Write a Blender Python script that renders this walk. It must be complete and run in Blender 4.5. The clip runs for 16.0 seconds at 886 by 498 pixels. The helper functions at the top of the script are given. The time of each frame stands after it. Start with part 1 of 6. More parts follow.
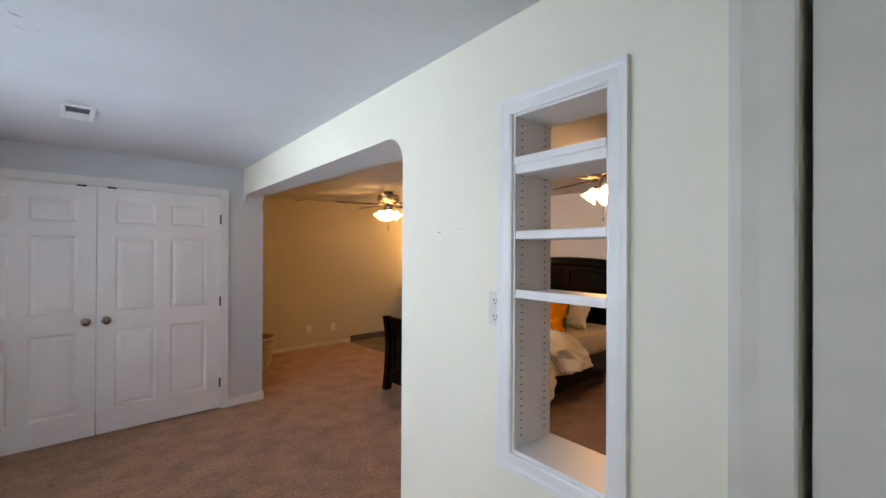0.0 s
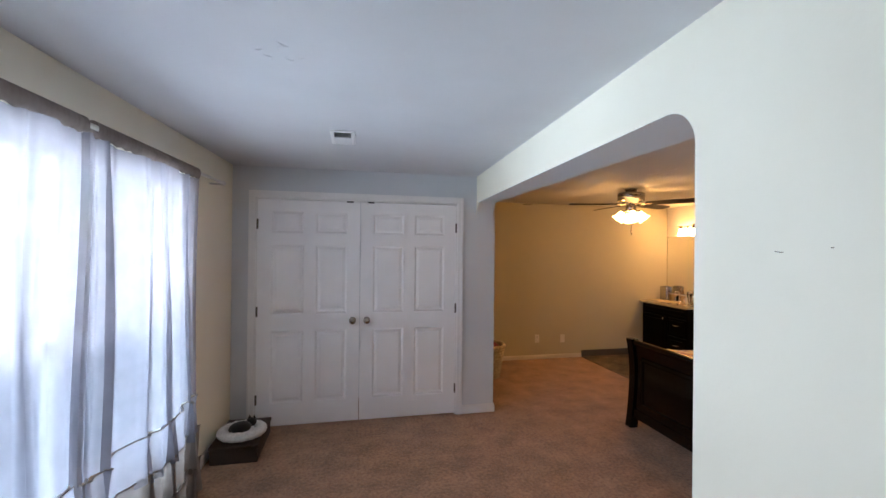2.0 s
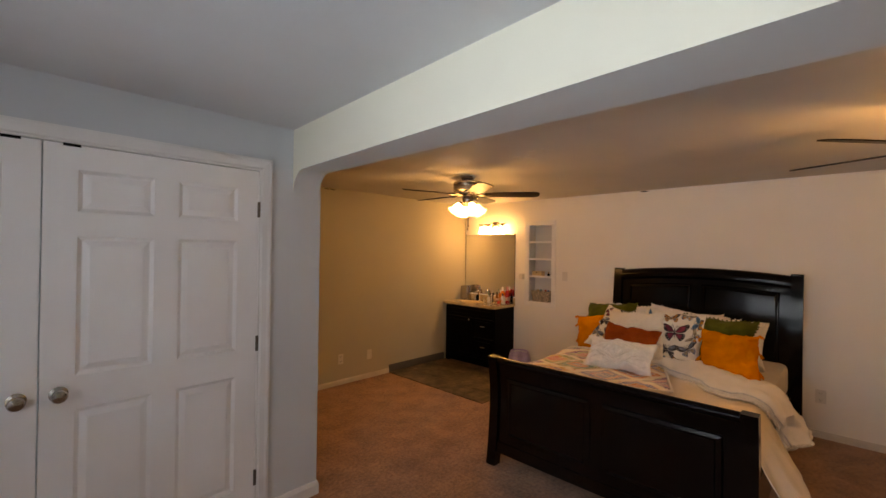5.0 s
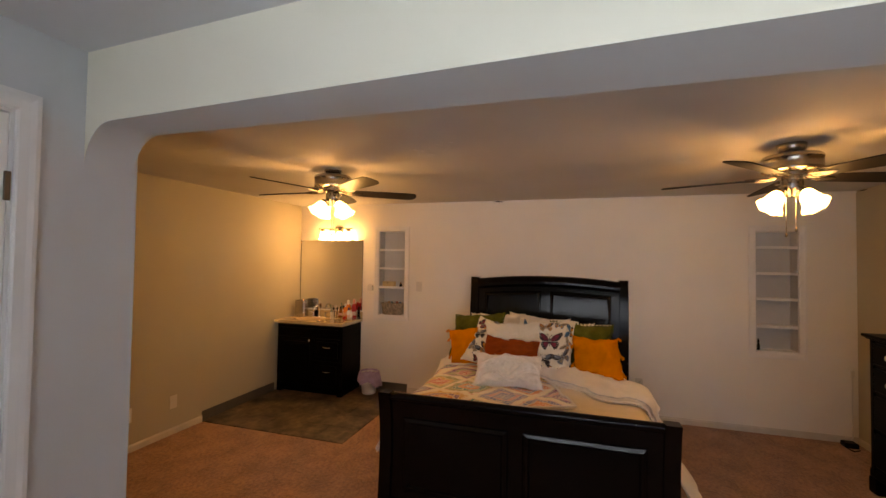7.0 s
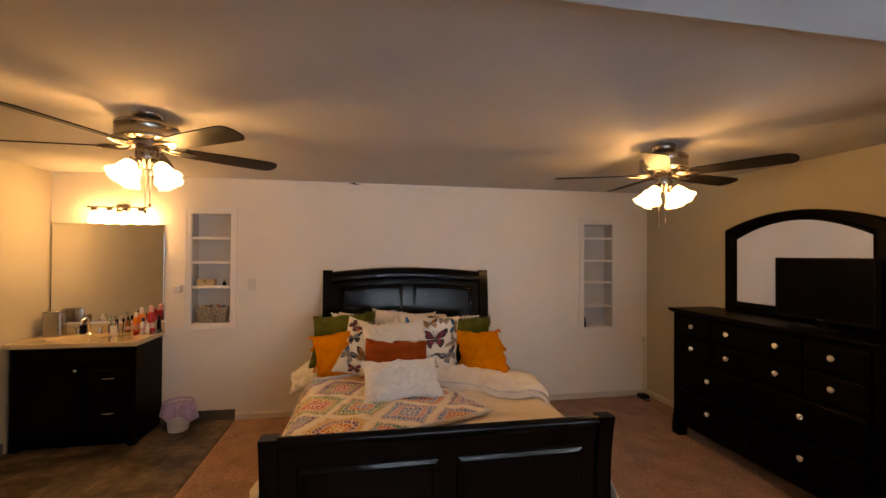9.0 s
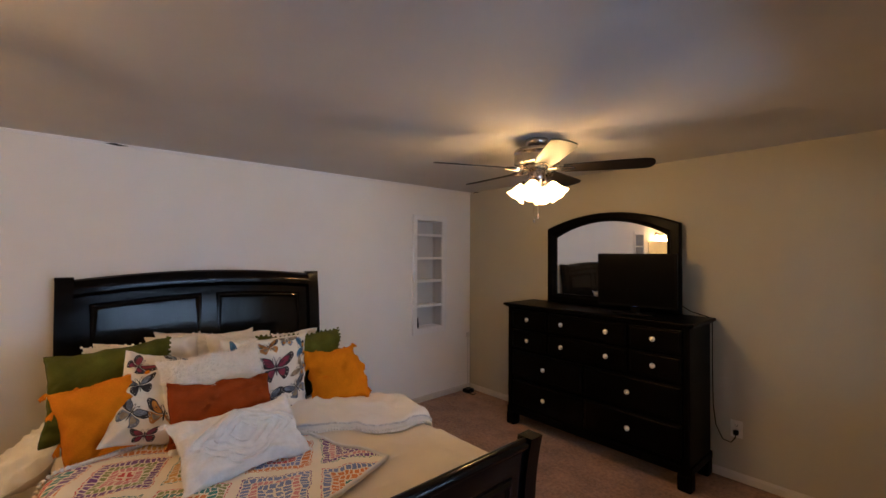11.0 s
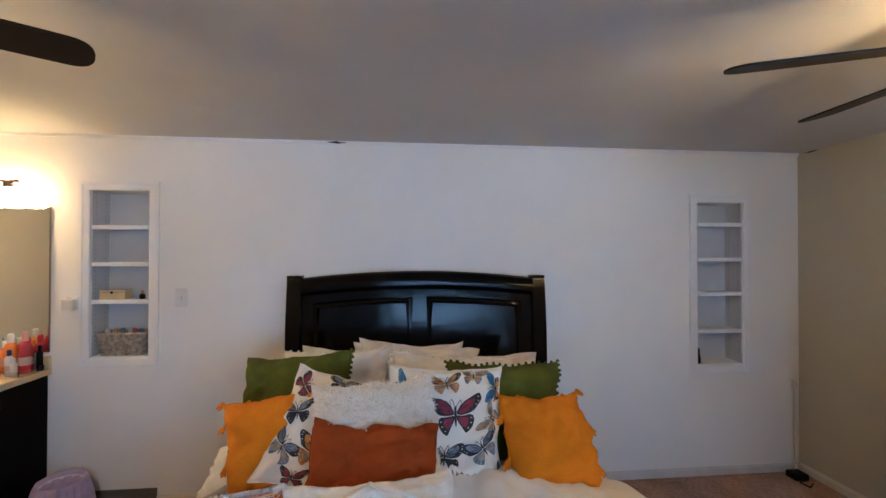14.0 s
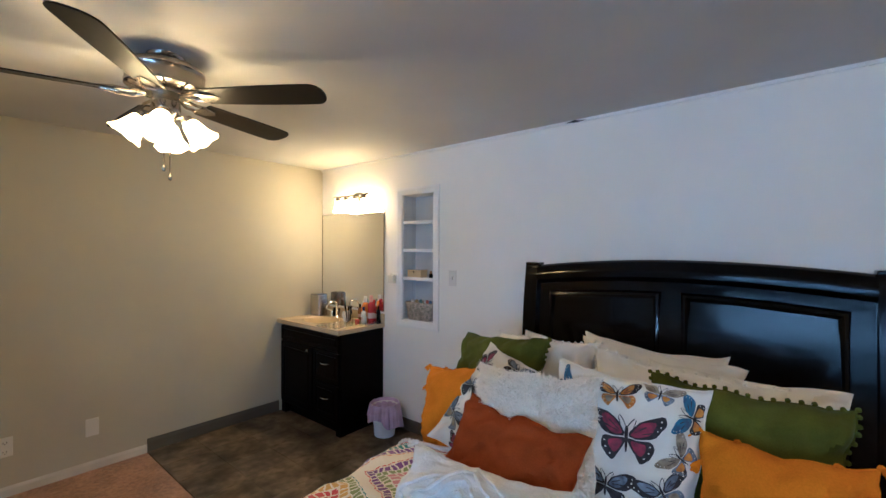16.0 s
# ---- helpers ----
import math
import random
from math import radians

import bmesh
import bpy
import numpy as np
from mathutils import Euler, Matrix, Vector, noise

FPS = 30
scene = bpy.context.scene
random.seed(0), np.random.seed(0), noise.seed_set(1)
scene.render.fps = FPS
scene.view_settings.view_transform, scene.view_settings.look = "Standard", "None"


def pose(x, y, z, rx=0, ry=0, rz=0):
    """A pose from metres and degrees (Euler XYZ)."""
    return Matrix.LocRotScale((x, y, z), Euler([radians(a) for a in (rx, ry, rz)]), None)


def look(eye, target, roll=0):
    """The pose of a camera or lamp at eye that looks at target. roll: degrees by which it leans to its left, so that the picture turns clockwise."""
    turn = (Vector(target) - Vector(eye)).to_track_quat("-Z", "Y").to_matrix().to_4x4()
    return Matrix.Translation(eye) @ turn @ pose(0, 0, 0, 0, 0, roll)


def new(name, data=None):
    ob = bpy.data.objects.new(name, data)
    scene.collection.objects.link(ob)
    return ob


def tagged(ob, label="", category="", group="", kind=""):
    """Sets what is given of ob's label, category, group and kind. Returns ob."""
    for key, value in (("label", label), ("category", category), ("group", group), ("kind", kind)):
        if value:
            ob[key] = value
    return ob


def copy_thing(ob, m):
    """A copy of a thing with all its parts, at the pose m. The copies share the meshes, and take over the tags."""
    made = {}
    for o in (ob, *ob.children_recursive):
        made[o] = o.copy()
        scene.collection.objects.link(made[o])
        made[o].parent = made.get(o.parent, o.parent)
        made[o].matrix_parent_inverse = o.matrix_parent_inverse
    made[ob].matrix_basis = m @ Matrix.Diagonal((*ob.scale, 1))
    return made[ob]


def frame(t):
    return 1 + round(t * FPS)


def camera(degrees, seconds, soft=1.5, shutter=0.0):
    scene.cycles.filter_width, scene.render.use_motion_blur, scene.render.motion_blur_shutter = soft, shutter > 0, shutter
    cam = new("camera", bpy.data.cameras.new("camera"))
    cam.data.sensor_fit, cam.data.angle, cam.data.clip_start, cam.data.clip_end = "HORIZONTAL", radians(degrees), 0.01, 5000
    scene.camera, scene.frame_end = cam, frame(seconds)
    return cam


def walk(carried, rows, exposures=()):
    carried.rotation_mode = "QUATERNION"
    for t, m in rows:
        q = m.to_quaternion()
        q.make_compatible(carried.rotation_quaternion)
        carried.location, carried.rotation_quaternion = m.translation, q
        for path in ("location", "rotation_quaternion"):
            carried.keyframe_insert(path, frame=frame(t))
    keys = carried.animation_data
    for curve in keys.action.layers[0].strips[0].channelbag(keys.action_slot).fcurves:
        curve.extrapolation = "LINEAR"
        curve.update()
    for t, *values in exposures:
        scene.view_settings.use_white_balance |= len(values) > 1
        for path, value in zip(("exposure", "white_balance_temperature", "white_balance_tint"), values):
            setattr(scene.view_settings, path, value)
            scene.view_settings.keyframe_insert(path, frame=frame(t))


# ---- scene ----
cam = camera(93.6, 16.0)
PATH = [
    (0, (0.311, 0.444, 1.528), (1.656, 1.925, 1.536), 0.3),
    (0.2, (0.347, 0.508, 1.529), (1.587, 2.077, 1.533), 0.5),
    (0.5, (0.368, 0.594, 1.524), (1.456, 2.272, 1.532), 0.4),
    (1, (0.393, 0.703, 1.544), (1.238, 2.516, 1.558), 0.4),
    (1.5, (0.402, 0.791, 1.564), (1.034, 2.689, 1.58), 0.4),
    (2, (0.426, 0.899, 1.599), (0.853, 2.853, 1.604), 0.6),
    (2.5, (0.42, 1.04, 1.587), (0.713, 3.019, 1.591), 0.6),
    (3, (0.383, 1.305, 1.578), (0.707, 3.279, 1.574), 0.7),
    (3.5, (0.365, 1.597, 1.571), (0.94, 3.513, 1.575), 0.6),
    (4, (0.382, 1.872, 1.557), (1.312, 3.643, 1.558), 0.8),
    (4.5, (0.411, 2.138, 1.585), (1.625, 3.728, 1.587), 0.8),
    (5, (0.412, 2.377, 1.586), (1.853, 3.763, 1.597), 0.8),
    (5.2, (0.413, 2.456, 1.599), (1.933, 3.756, 1.617), 0.7),
    (7.3, (0.66, 3.324, 1.609), (2.608, 3.775, 1.642), 0.6),
    (7.5, (0.704, 3.405, 1.644), (2.672, 3.76, 1.658), 0.4),
    (8, (0.811, 3.575, 1.614), (2.808, 3.69, 1.632), 0.4),
    (8.5, (0.942, 3.728, 1.604), (2.939, 3.624, 1.626), 0.4),
    (9, (1.068, 3.868, 1.593), (3.034, 3.504, 1.616), 0.4),
    (9.5, (1.186, 4.016, 1.605), (3.071, 3.348, 1.632), 0.3),
    (10, (1.334, 4.09, 1.587), (3.117, 3.185, 1.613), 0.1),
    (10.2, (1.445, 4.159, 1.585), (3.16, 3.13, 1.611), 0.3),
    (12.3, (2.272, 4.162, 1.559), (3.698, 2.76, 1.584), -0.1),
    (12.5, (2.312, 4.091, 1.557), (3.795, 2.75, 1.583), -0.1),
    (13, (2.406, 3.925, 1.55), (4.134, 2.92, 1.582), -0.1),
    (13.5, (2.517, 3.773, 1.562), (4.417, 3.148, 1.581), -0.0),
    (14, (2.573, 3.554, 1.57), (4.563, 3.364, 1.589), 0.1),
    (14.5, (2.616, 3.323, 1.565), (4.602, 3.552, 1.577), 0.2),
    (15, (2.67, 3.202, 1.51), (4.578, 3.802, 1.535), 0.3),
    (15.5, (2.801, 3.084, 1.492), (4.547, 4.058, 1.502), 0.3),
    (16, (2.859, 2.996, 1.503), (4.403, 4.267, 1.506), 0.2),
]
walk(cam, [(t, look(eye, target, roll)) for t, eye, target, roll in PATH],
     [(0, 0.05, 6800, 10), (0.6, 0.05, 6850, 11), (1.5, 0.02, 6700, 10), (2.5, 0.0, 6450, 10), (3.5, -0.09, 6450, 10), (4.5, -0.30, 7550, 11), (5.2, -0.33, 7700, 11), (7.5, -0.29, 7550, 12), (9.0, -0.19, 6750, 10), (10.0, -0.16, 5850, 7), (12.5, 0.05, 4700, 2), (14.5, 0.21, 4250, -4), (16, 0.19, 4000, -7)])

# ---- world, daylight and lamps ----
world = bpy.data.worlds.new("world")
scene.world = world
world.use_nodes = True
wn, wl = world.node_tree.nodes, world.node_tree.links
sky = wn.new("ShaderNodeTexSky")
sky.sky_type, sky.sun_disc = "NISHITA", False
sky.sun_elevation, sky.sun_rotation = radians(35), radians(120)
wl.new(sky.outputs[0], wn["Background"].inputs[0])
wn["Background"].inputs[1].default_value = 0.1

WIN = (0.25, 3.88, 0.10, 2.02)         # the glazed opening: y from, y to, z from, z to
# daylight in the opening: bright sky above, dimmer ground below, plus one added lamp
SKEW = Matrix.Translation((-0.60, 4.84, 0)) @ pose(0, 0, 0, 0, 0, -3.1) @ Matrix.Translation((0.60, -4.84, 0))      # the window wall stands out of square
for size, height, watts, tint, spread, eye, aim in (
        (1.20, 0.80, 8, (0.75, 0.86, 1.0), 100, (-1.50, 0.35, 1.60), (0.50, 2.60, 1.35)),       # added lamp through unseen bare glass, slanted to brighten the closet doors
        (2.04, 0.81, 46, (0.74, 0.855, 1.0), 120, (-0.80, 2.86, 1.615), (0.60, 2.98, 1.60)),     # sky behind the curtains
        (2.04, 1.00, 46, (0.60, 0.80, 1.0), 88, (-1.16, 2.86, 0.60), (0.60, 2.86, 2.10))):      # light thrown up from the ground
    lamp = bpy.data.lights.new("daylight", "AREA")
    lamp.shape, lamp.size, lamp.size_y = "RECTANGLE", size, height
    lamp.energy, lamp.color, lamp.spread = watts, tint, radians(spread)
    new("daylight_stand_in", lamp).matrix_world = SKEW @ look(eye, aim)

SHADE_GLOW, BULB_GLOW = 14.0, 560.0
VANITY_GLOW = 78.0
LAMP_COLOUR = (1.0, 0.51, 0.16)


# ---- materials ----
def mat(name, colour, rough=0.6, metal=0.0, var=0.06, scale=4.0, grain=0.0, grain_scale=150.0, bump=0.0, bump_scale=200.0,
        coat=0.0, sheen=0.0, alpha=1.0, spec=0.5, dark=None, world=False):
    """A surface with cloudy variation, fine grain and fine relief, in metres of the object."""
    m = bpy.data.materials.new(name)
    m.use_nodes = True
    n, l = m.node_tree.nodes, m.node_tree.links
    b = n["Principled BSDF"]
    b.inputs["Roughness"].default_value, b.inputs["Metallic"].default_value = rough, metal
    b.inputs["Coat Weight"].default_value, b.inputs["Sheen Weight"].default_value = coat, sheen
    b.inputs["Specular IOR Level"].default_value = spec
    where = n.new("ShaderNodeNewGeometry").outputs["Position"] if world else n.new("ShaderNodeTexCoord").outputs["Object"]
    big = n.new("ShaderNodeTexNoise")
    big.inputs["Scale"].default_value, big.inputs["Detail"].default_value = scale, 4
    l.new(where, big.inputs["Vector"])
    fine = n.new("ShaderNodeTexNoise")
    fine.inputs["Scale"].default_value, fine.inputs["Detail"].default_value = grain_scale, 3
    l.new(where, fine.inputs["Vector"])
    mix = n.new("ShaderNodeMix")
    mix.data_type = "RGBA"
    c = Vector(colour)
    d = Vector(dark) if dark else c * (1 - 2.2 * var)
    mix.inputs["A"].default_value = (*d, 1)
    mix.inputs["B"].default_value = (*[min(1, v) for v in c * (1 + 0.6 * var)], 1)
    ramp = n.new("ShaderNodeMapRange")
    ramp.inputs["From Min"].default_value, ramp.inputs["From Max"].default_value = 0.3, 0.7
    l.new(big.outputs["Fac"], ramp.inputs["Value"])
    l.new(ramp.outputs["Result"], mix.inputs["Factor"])
    out = mix.outputs["Result"]
    if grain:
        g = n.new("ShaderNodeMix")
        g.data_type, g.blend_type = "RGBA", "MULTIPLY"
        g.inputs["Factor"].default_value = 1.0
        mr = n.new("ShaderNodeMapRange")
        mr.inputs["From Min"].default_value, mr.inputs["From Max"].default_value = 0.25, 0.75
        mr.inputs["To Min"].default_value, mr.inputs["To Max"].default_value = 1 - grain, 1 + 0.5 * grain
        l.new(fine.outputs["Fac"], mr.inputs["Value"])
        l.new(out, g.inputs["A"])
        l.new(mr.outputs["Result"], g.inputs["B"])
        out = g.outputs["Result"]
    l.new(out, b.inputs["Base Color"])
    if bump:
        bt = n.new("ShaderNodeTexNoise")
        bt.inputs["Scale"].default_value, bt.inputs["Detail"].default_value = bump_scale, 4
        l.new(where, bt.inputs["Vector"])
        bp = n.new("ShaderNodeBump")
        bp.inputs["Strength"].default_value, bp.inputs["Distance"].default_value = min(1, bump), 0.004
        l.new(bt.outputs["Fac"], bp.inputs["Height"])
        l.new(bp.outputs["Normal"], b.inputs["Normal"])
    rv = n.new("ShaderNodeMapRange")
    rv.inputs["To Min"].default_value, rv.inputs["To Max"].default_value = rough * 0.88, min(1, rough * 1.1)
    l.new(big.outputs["Fac"], rv.inputs["Value"])
    l.new(rv.outputs["Result"], b.inputs["Roughness"])
    return m


def glow(name, colour, strength):
    m = bpy.data.materials.new(name)
    m.use_nodes = True
    b = m.node_tree.nodes["Principled BSDF"]
    b.inputs["Base Color"].default_value = (0.9, 0.88, 0.82, 1)
    b.inputs["Roughness"].default_value = 0.35
    b.inputs["Emission Color"].default_value, b.inputs["Emission Strength"].default_value = (*colour, 1), strength
    return m


def glass(name, colour=(1, 1, 1), rough=0.02):
    m = bpy.data.materials.new(name)
    m.use_nodes = True
    b = m.node_tree.nodes["Principled BSDF"]
    b.inputs["Base Color"].default_value, b.inputs["Roughness"].default_value = (*colour, 1), rough
    b.inputs["Transmission Weight"].default_value, b.inputs["IOR"].default_value = 1.0, 1.45
    return m


WALL_CREAM = mat("cream_wall_paint", (0.82, 0.785, 0.665), 0.75, var=0.02, scale=1.5, bump=0.12, bump_scale=60)
WALL_GREY = mat("pale_grey_wall", (0.62, 0.64, 0.66), 0.75, var=0.02, scale=1.5, bump=0.12, bump_scale=60)
WALL_WHITE = mat("white_wall_paint", (0.82, 0.795, 0.745), 0.6, var=0.02, scale=1.5, bump=0.14, bump_scale=60)
WALL_GREIGE = mat("greige_wall_paint", (0.475, 0.443, 0.35), 0.65, var=0.025, scale=1.5, bump=0.14, bump_scale=60)
CEILING = mat("ceiling_paint", (0.58, 0.57, 0.57), 0.85, var=0.03, scale=2.0, bump=0.2, bump_scale=45)
# first room's ceiling white, with light thrown up by the window mixed in
CEILING_1 = mat("daylit_ceiling_paint", (0.66, 0.66, 0.675), 0.85, var=0.03, scale=2.0, bump=0.2, bump_scale=45)
# backs and sides of the niches, greyer than their trim
NICHE_GREY = mat("grey_white_niche", (0.56, 0.56, 0.57), 0.5, var=0.03, scale=5, bump=0.06, bump_scale=90)
# entry door and casing: their shading is kept as a darker, duller cream
ENTRY_SHADED = mat("shaded_door_paint", (0.68, 0.655, 0.585), 0.45, var=0.04, scale=4, bump=0.06, bump_scale=90)
TRIM = mat("white_trim_paint", (0.80, 0.79, 0.78), 0.35, var=0.02, scale=6, bump=0.05, bump_scale=90)
SKIRT = mat("off_white_skirting_paint", (0.62, 0.58, 0.53), 0.5, var=0.06, scale=6, bump=0.05, bump_scale=90)
DOOR_PAINT = mat("white_door_paint", (0.88, 0.87, 0.87), 0.38, var=0.02, scale=3, bump=0.06, bump_scale=120)
CARPET = mat("tan_carpet", (0.385, 0.215, 0.125), 0.95, var=0.17, scale=5, grain=0.42, grain_scale=42, bump=1.0, bump_scale=140, sheen=0.25, spec=0.1)
TILE = mat("brown_stone_vinyl", (0.165, 0.122, 0.085), 0.42, var=0.40, scale=4.5, grain=0.62, grain_scale=17, bump=0.2, bump_scale=80, world=True, spec=0.3)
GROUT = mat("dark_tile_joint", (0.125, 0.093, 0.066), 0.8, var=0.35, scale=4.5, grain=0.5, grain_scale=17, world=True, spec=0.2)
COVE = mat("dark_cove_base_vinyl", (0.09, 0.083, 0.075), 0.5, var=0.06)
ESPRESSO = mat("espresso_lacquered_wood", (0.0026, 0.0021, 0.0024), 0.14, var=0.2, scale=9, grain=0.3, grain_scale=40, bump=0.03, bump_scale=60, spec=0.22)
DRESSER = mat("black_brown_stained_wood", (0.0024, 0.0018, 0.0017), 0.36, var=0.2, scale=9, grain=0.3, grain_scale=40, bump=0.03, bump_scale=60, spec=0.05)
VANITY = mat("dark_espresso_vanity_wood", (0.0026, 0.0018, 0.0016), 0.42, var=0.2, scale=7, grain=0.3, grain_scale=50, spec=0.05)
MARBLE = mat("cream_cultured_marble", (0.60, 0.48, 0.29), 0.15, var=0.08, scale=8, coat=0.3)
CHROME = mat("polished_chrome", (0.80, 0.80, 0.80), 0.08, 1.0, var=0.01)
NICKEL = mat("brushed_nickel", (0.40, 0.36, 0.32), 0.22, 1.0, var=0.04, grain=0.1, grain_scale=300)
BRASS_DARK = mat("aged_dark_hinge_metal", (0.16, 0.14, 0.12), 0.4, 0.9, var=0.08)
BLADE = mat("dark_walnut_fan_blade", (0.010, 0.007, 0.006), 0.5, var=0.25, scale=14, grain=0.3, grain_scale=90, spec=0.25)
BLACK = mat("black_plastic", (0.005, 0.005, 0.006), 0.4, var=0.08, spec=0.05)
SCREEN = mat("black_tv_glass", (0.0018, 0.0018, 0.0022), 0.2, var=0.01, spec=0.05)
PLASTIC_W = mat("white_plastic", (0.68, 0.66, 0.62), 0.35, var=0.02)
# dark colour for the shade inside slots, peg holes and the vent
HOLLOW_SHADE = mat("hollow_shade", (0.03, 0.03, 0.03), 0.6)
CERAMIC = mat("white_ceramic", (0.82, 0.81, 0.79), 0.12, var=0.01, coat=0.4)
STEEL = mat("brushed_steel", (0.52, 0.50, 0.48), 0.24, 1.0, var=0.05, grain=0.12, grain_scale=260)
MIRROR = mat("mirror_silver", (0.90, 0.90, 0.89), 0.015, 1.0, var=0.0)
SHADE = glow("frosted_glass_shade_lit", LAMP_COLOUR, SHADE_GLOW)
SHADE.node_tree.nodes["Principled BSDF"].inputs["Alpha"].default_value = 0.55      # thin glass: part of the bulb's light goes straight through
BULB = glow("lamp_bulb_lit", LAMP_COLOUR, BULB_GLOW)
VSHADE = glow("frosted_vanity_shade_lit", LAMP_COLOUR, VANITY_GLOW)
ROD = mat("white_rod_paint", (0.72, 0.71, 0.68), 0.35)
SHEET_W = mat("ivory_cotton_duvet", (0.74, 0.66, 0.55), 0.9, var=0.03, scale=5, grain=0.06, grain_scale=500, bump=0.35, bump_scale=35, sheen=0.2, spec=0.2)
COTTON_W = mat("white_cotton", (0.80, 0.77, 0.73), 0.9, var=0.03, scale=6, grain=0.05, grain_scale=600, bump=0.3, bump_scale=30, sheen=0.2, spec=0.2)
TAPE = mat("blue_grey_trim_tape", (0.68, 0.68, 0.70), 0.9, var=0.15, scale=60)
KNIT_W = mat("white_tufted_cotton", (0.82, 0.80, 0.78), 0.95, var=0.05, scale=30, grain=0.1, grain_scale=400, bump=0.8, bump_scale=140, sheen=0.3, spec=0.1)
FUR = mat("ivory_faux_fur", (0.92, 0.88, 0.80), 0.95, var=0.05, scale=40, grain=0.08, grain_scale=300, sheen=0.3, spec=0.1)
ORANGE = mat("mustard_orange_velvet", (0.66, 0.222, 0.0), 0.9, var=0.11, scale=4, grain=0.12, grain_scale=200, bump=0.4, bump_scale=24, spec=0.05)
RUST = mat("rust_velvet", (0.29, 0.060, 0.011), 0.9, var=0.12, scale=8, grain=0.15, grain_scale=250, bump=0.4, bump_scale=24, spec=0.06)
GREEN = mat("olive_green_velvet", (0.105, 0.118, 0.018), 0.9, var=0.22, scale=7, grain=0.15, grain_scale=250, bump=0.4, bump_scale=24, sheen=0.03, spec=0.06)
PRINT_W = mat("white_printed_cotton", (0.80, 0.75, 0.65), 0.9, var=0.02, scale=8, grain=0.06, grain_scale=500, bump=0.2, bump_scale=40, spec=0.2)
WICKER = mat("grey_brown_wicker", (0.46, 0.40, 0.33), 0.8, var=0.25, scale=40, grain=0.3, grain_scale=120)
WICKER_L = mat("pale_straw_wicker", (0.52, 0.42, 0.27), 0.8, var=0.2, scale=30, grain=0.3, grain_scale=120)
PLUSH_W = mat("white_plush", (0.78, 0.77, 0.74), 0.95, var=0.08, scale=50, grain=0.15, grain_scale=200, bump=0.8, bump_scale=120, sheen=0.5)
PLUSH_B = mat("black_plush", (0.012, 0.012, 0.013), 0.95, var=0.2, scale=50, grain=0.3, grain_scale=200, bump=0.8, bump_scale=120, sheen=0.2)
BROWN_BOX = mat("dark_brown_box_cloth", (0.045, 0.028, 0.02), 0.7, var=0.15, scale=10, grain=0.2)
BIN = mat("white_bin_plastic", (0.75, 0.74, 0.74), 0.35)
BAG = mat("lavender_bin_bag", (0.50, 0.40, 0.62), 0.3, var=0.08, scale=20, bump=0.6, bump_scale=40)
# near-black for the ceiling cracks and the shade beside the entry door
SHADE_AND_CRACK = mat("gap_shade_and_crack", (0.02, 0.018, 0.016), 0.9)
SKY_BACK = glow("bright_daylight", (0.80, 0.90, 1.0), 2.0)


def colour_mat(name, rgb, rough=0.3, var=0.04):
    return mat(name, rgb, rough, var=var, scale=12)


def sheer(name="sheer_white_cotton", thin=(0.26, 0.255, 0.30), thick=(0.37, 0.36, 0.42), clear=0.28):
    """Sheer cotton: lets light through between its threads, scatters the rest."""
    m = bpy.data.materials.new(name)
    m.use_nodes = True
    n, l = m.node_tree.nodes, m.node_tree.links
    n.remove(n["Principled BSDF"])
    out = n["Material Output"]
    tc = n.new("ShaderNodeTexCoord")
    no = n.new("ShaderNodeTexNoise")
    no.inputs["Scale"].default_value, no.inputs["Detail"].default_value = 9, 5
    l.new(tc.outputs["Object"], no.inputs["Vector"])
    cr = n.new("ShaderNodeMix")
    cr.data_type = "RGBA"
    cr.inputs["A"].default_value, cr.inputs["B"].default_value = (*thin, 1), (*thick, 1)
    l.new(no.outputs["Fac"], cr.inputs["Factor"])
    dif, tra, thr = n.new("ShaderNodeBsdfDiffuse"), n.new("ShaderNodeBsdfTranslucent"), n.new("ShaderNodeBsdfTransparent")
    l.new(cr.outputs["Result"], dif.inputs["Color"])
    l.new(cr.outputs["Result"], tra.inputs["Color"])
    a, b = n.new("ShaderNodeMixShader"), n.new("ShaderNodeMixShader")
    a.inputs[0].default_value = 0.5
    l.new(dif.outputs[0], a.inputs[1])
    l.new(tra.outputs[0], a.inputs[2])
    b.inputs[0].default_value = clear
    l.new(a.outputs[0], b.inputs[1])
    l.new(thr.outputs[0], b.inputs[2])
    l.new(b.outputs[0], out.inputs["Surface"])
    return m


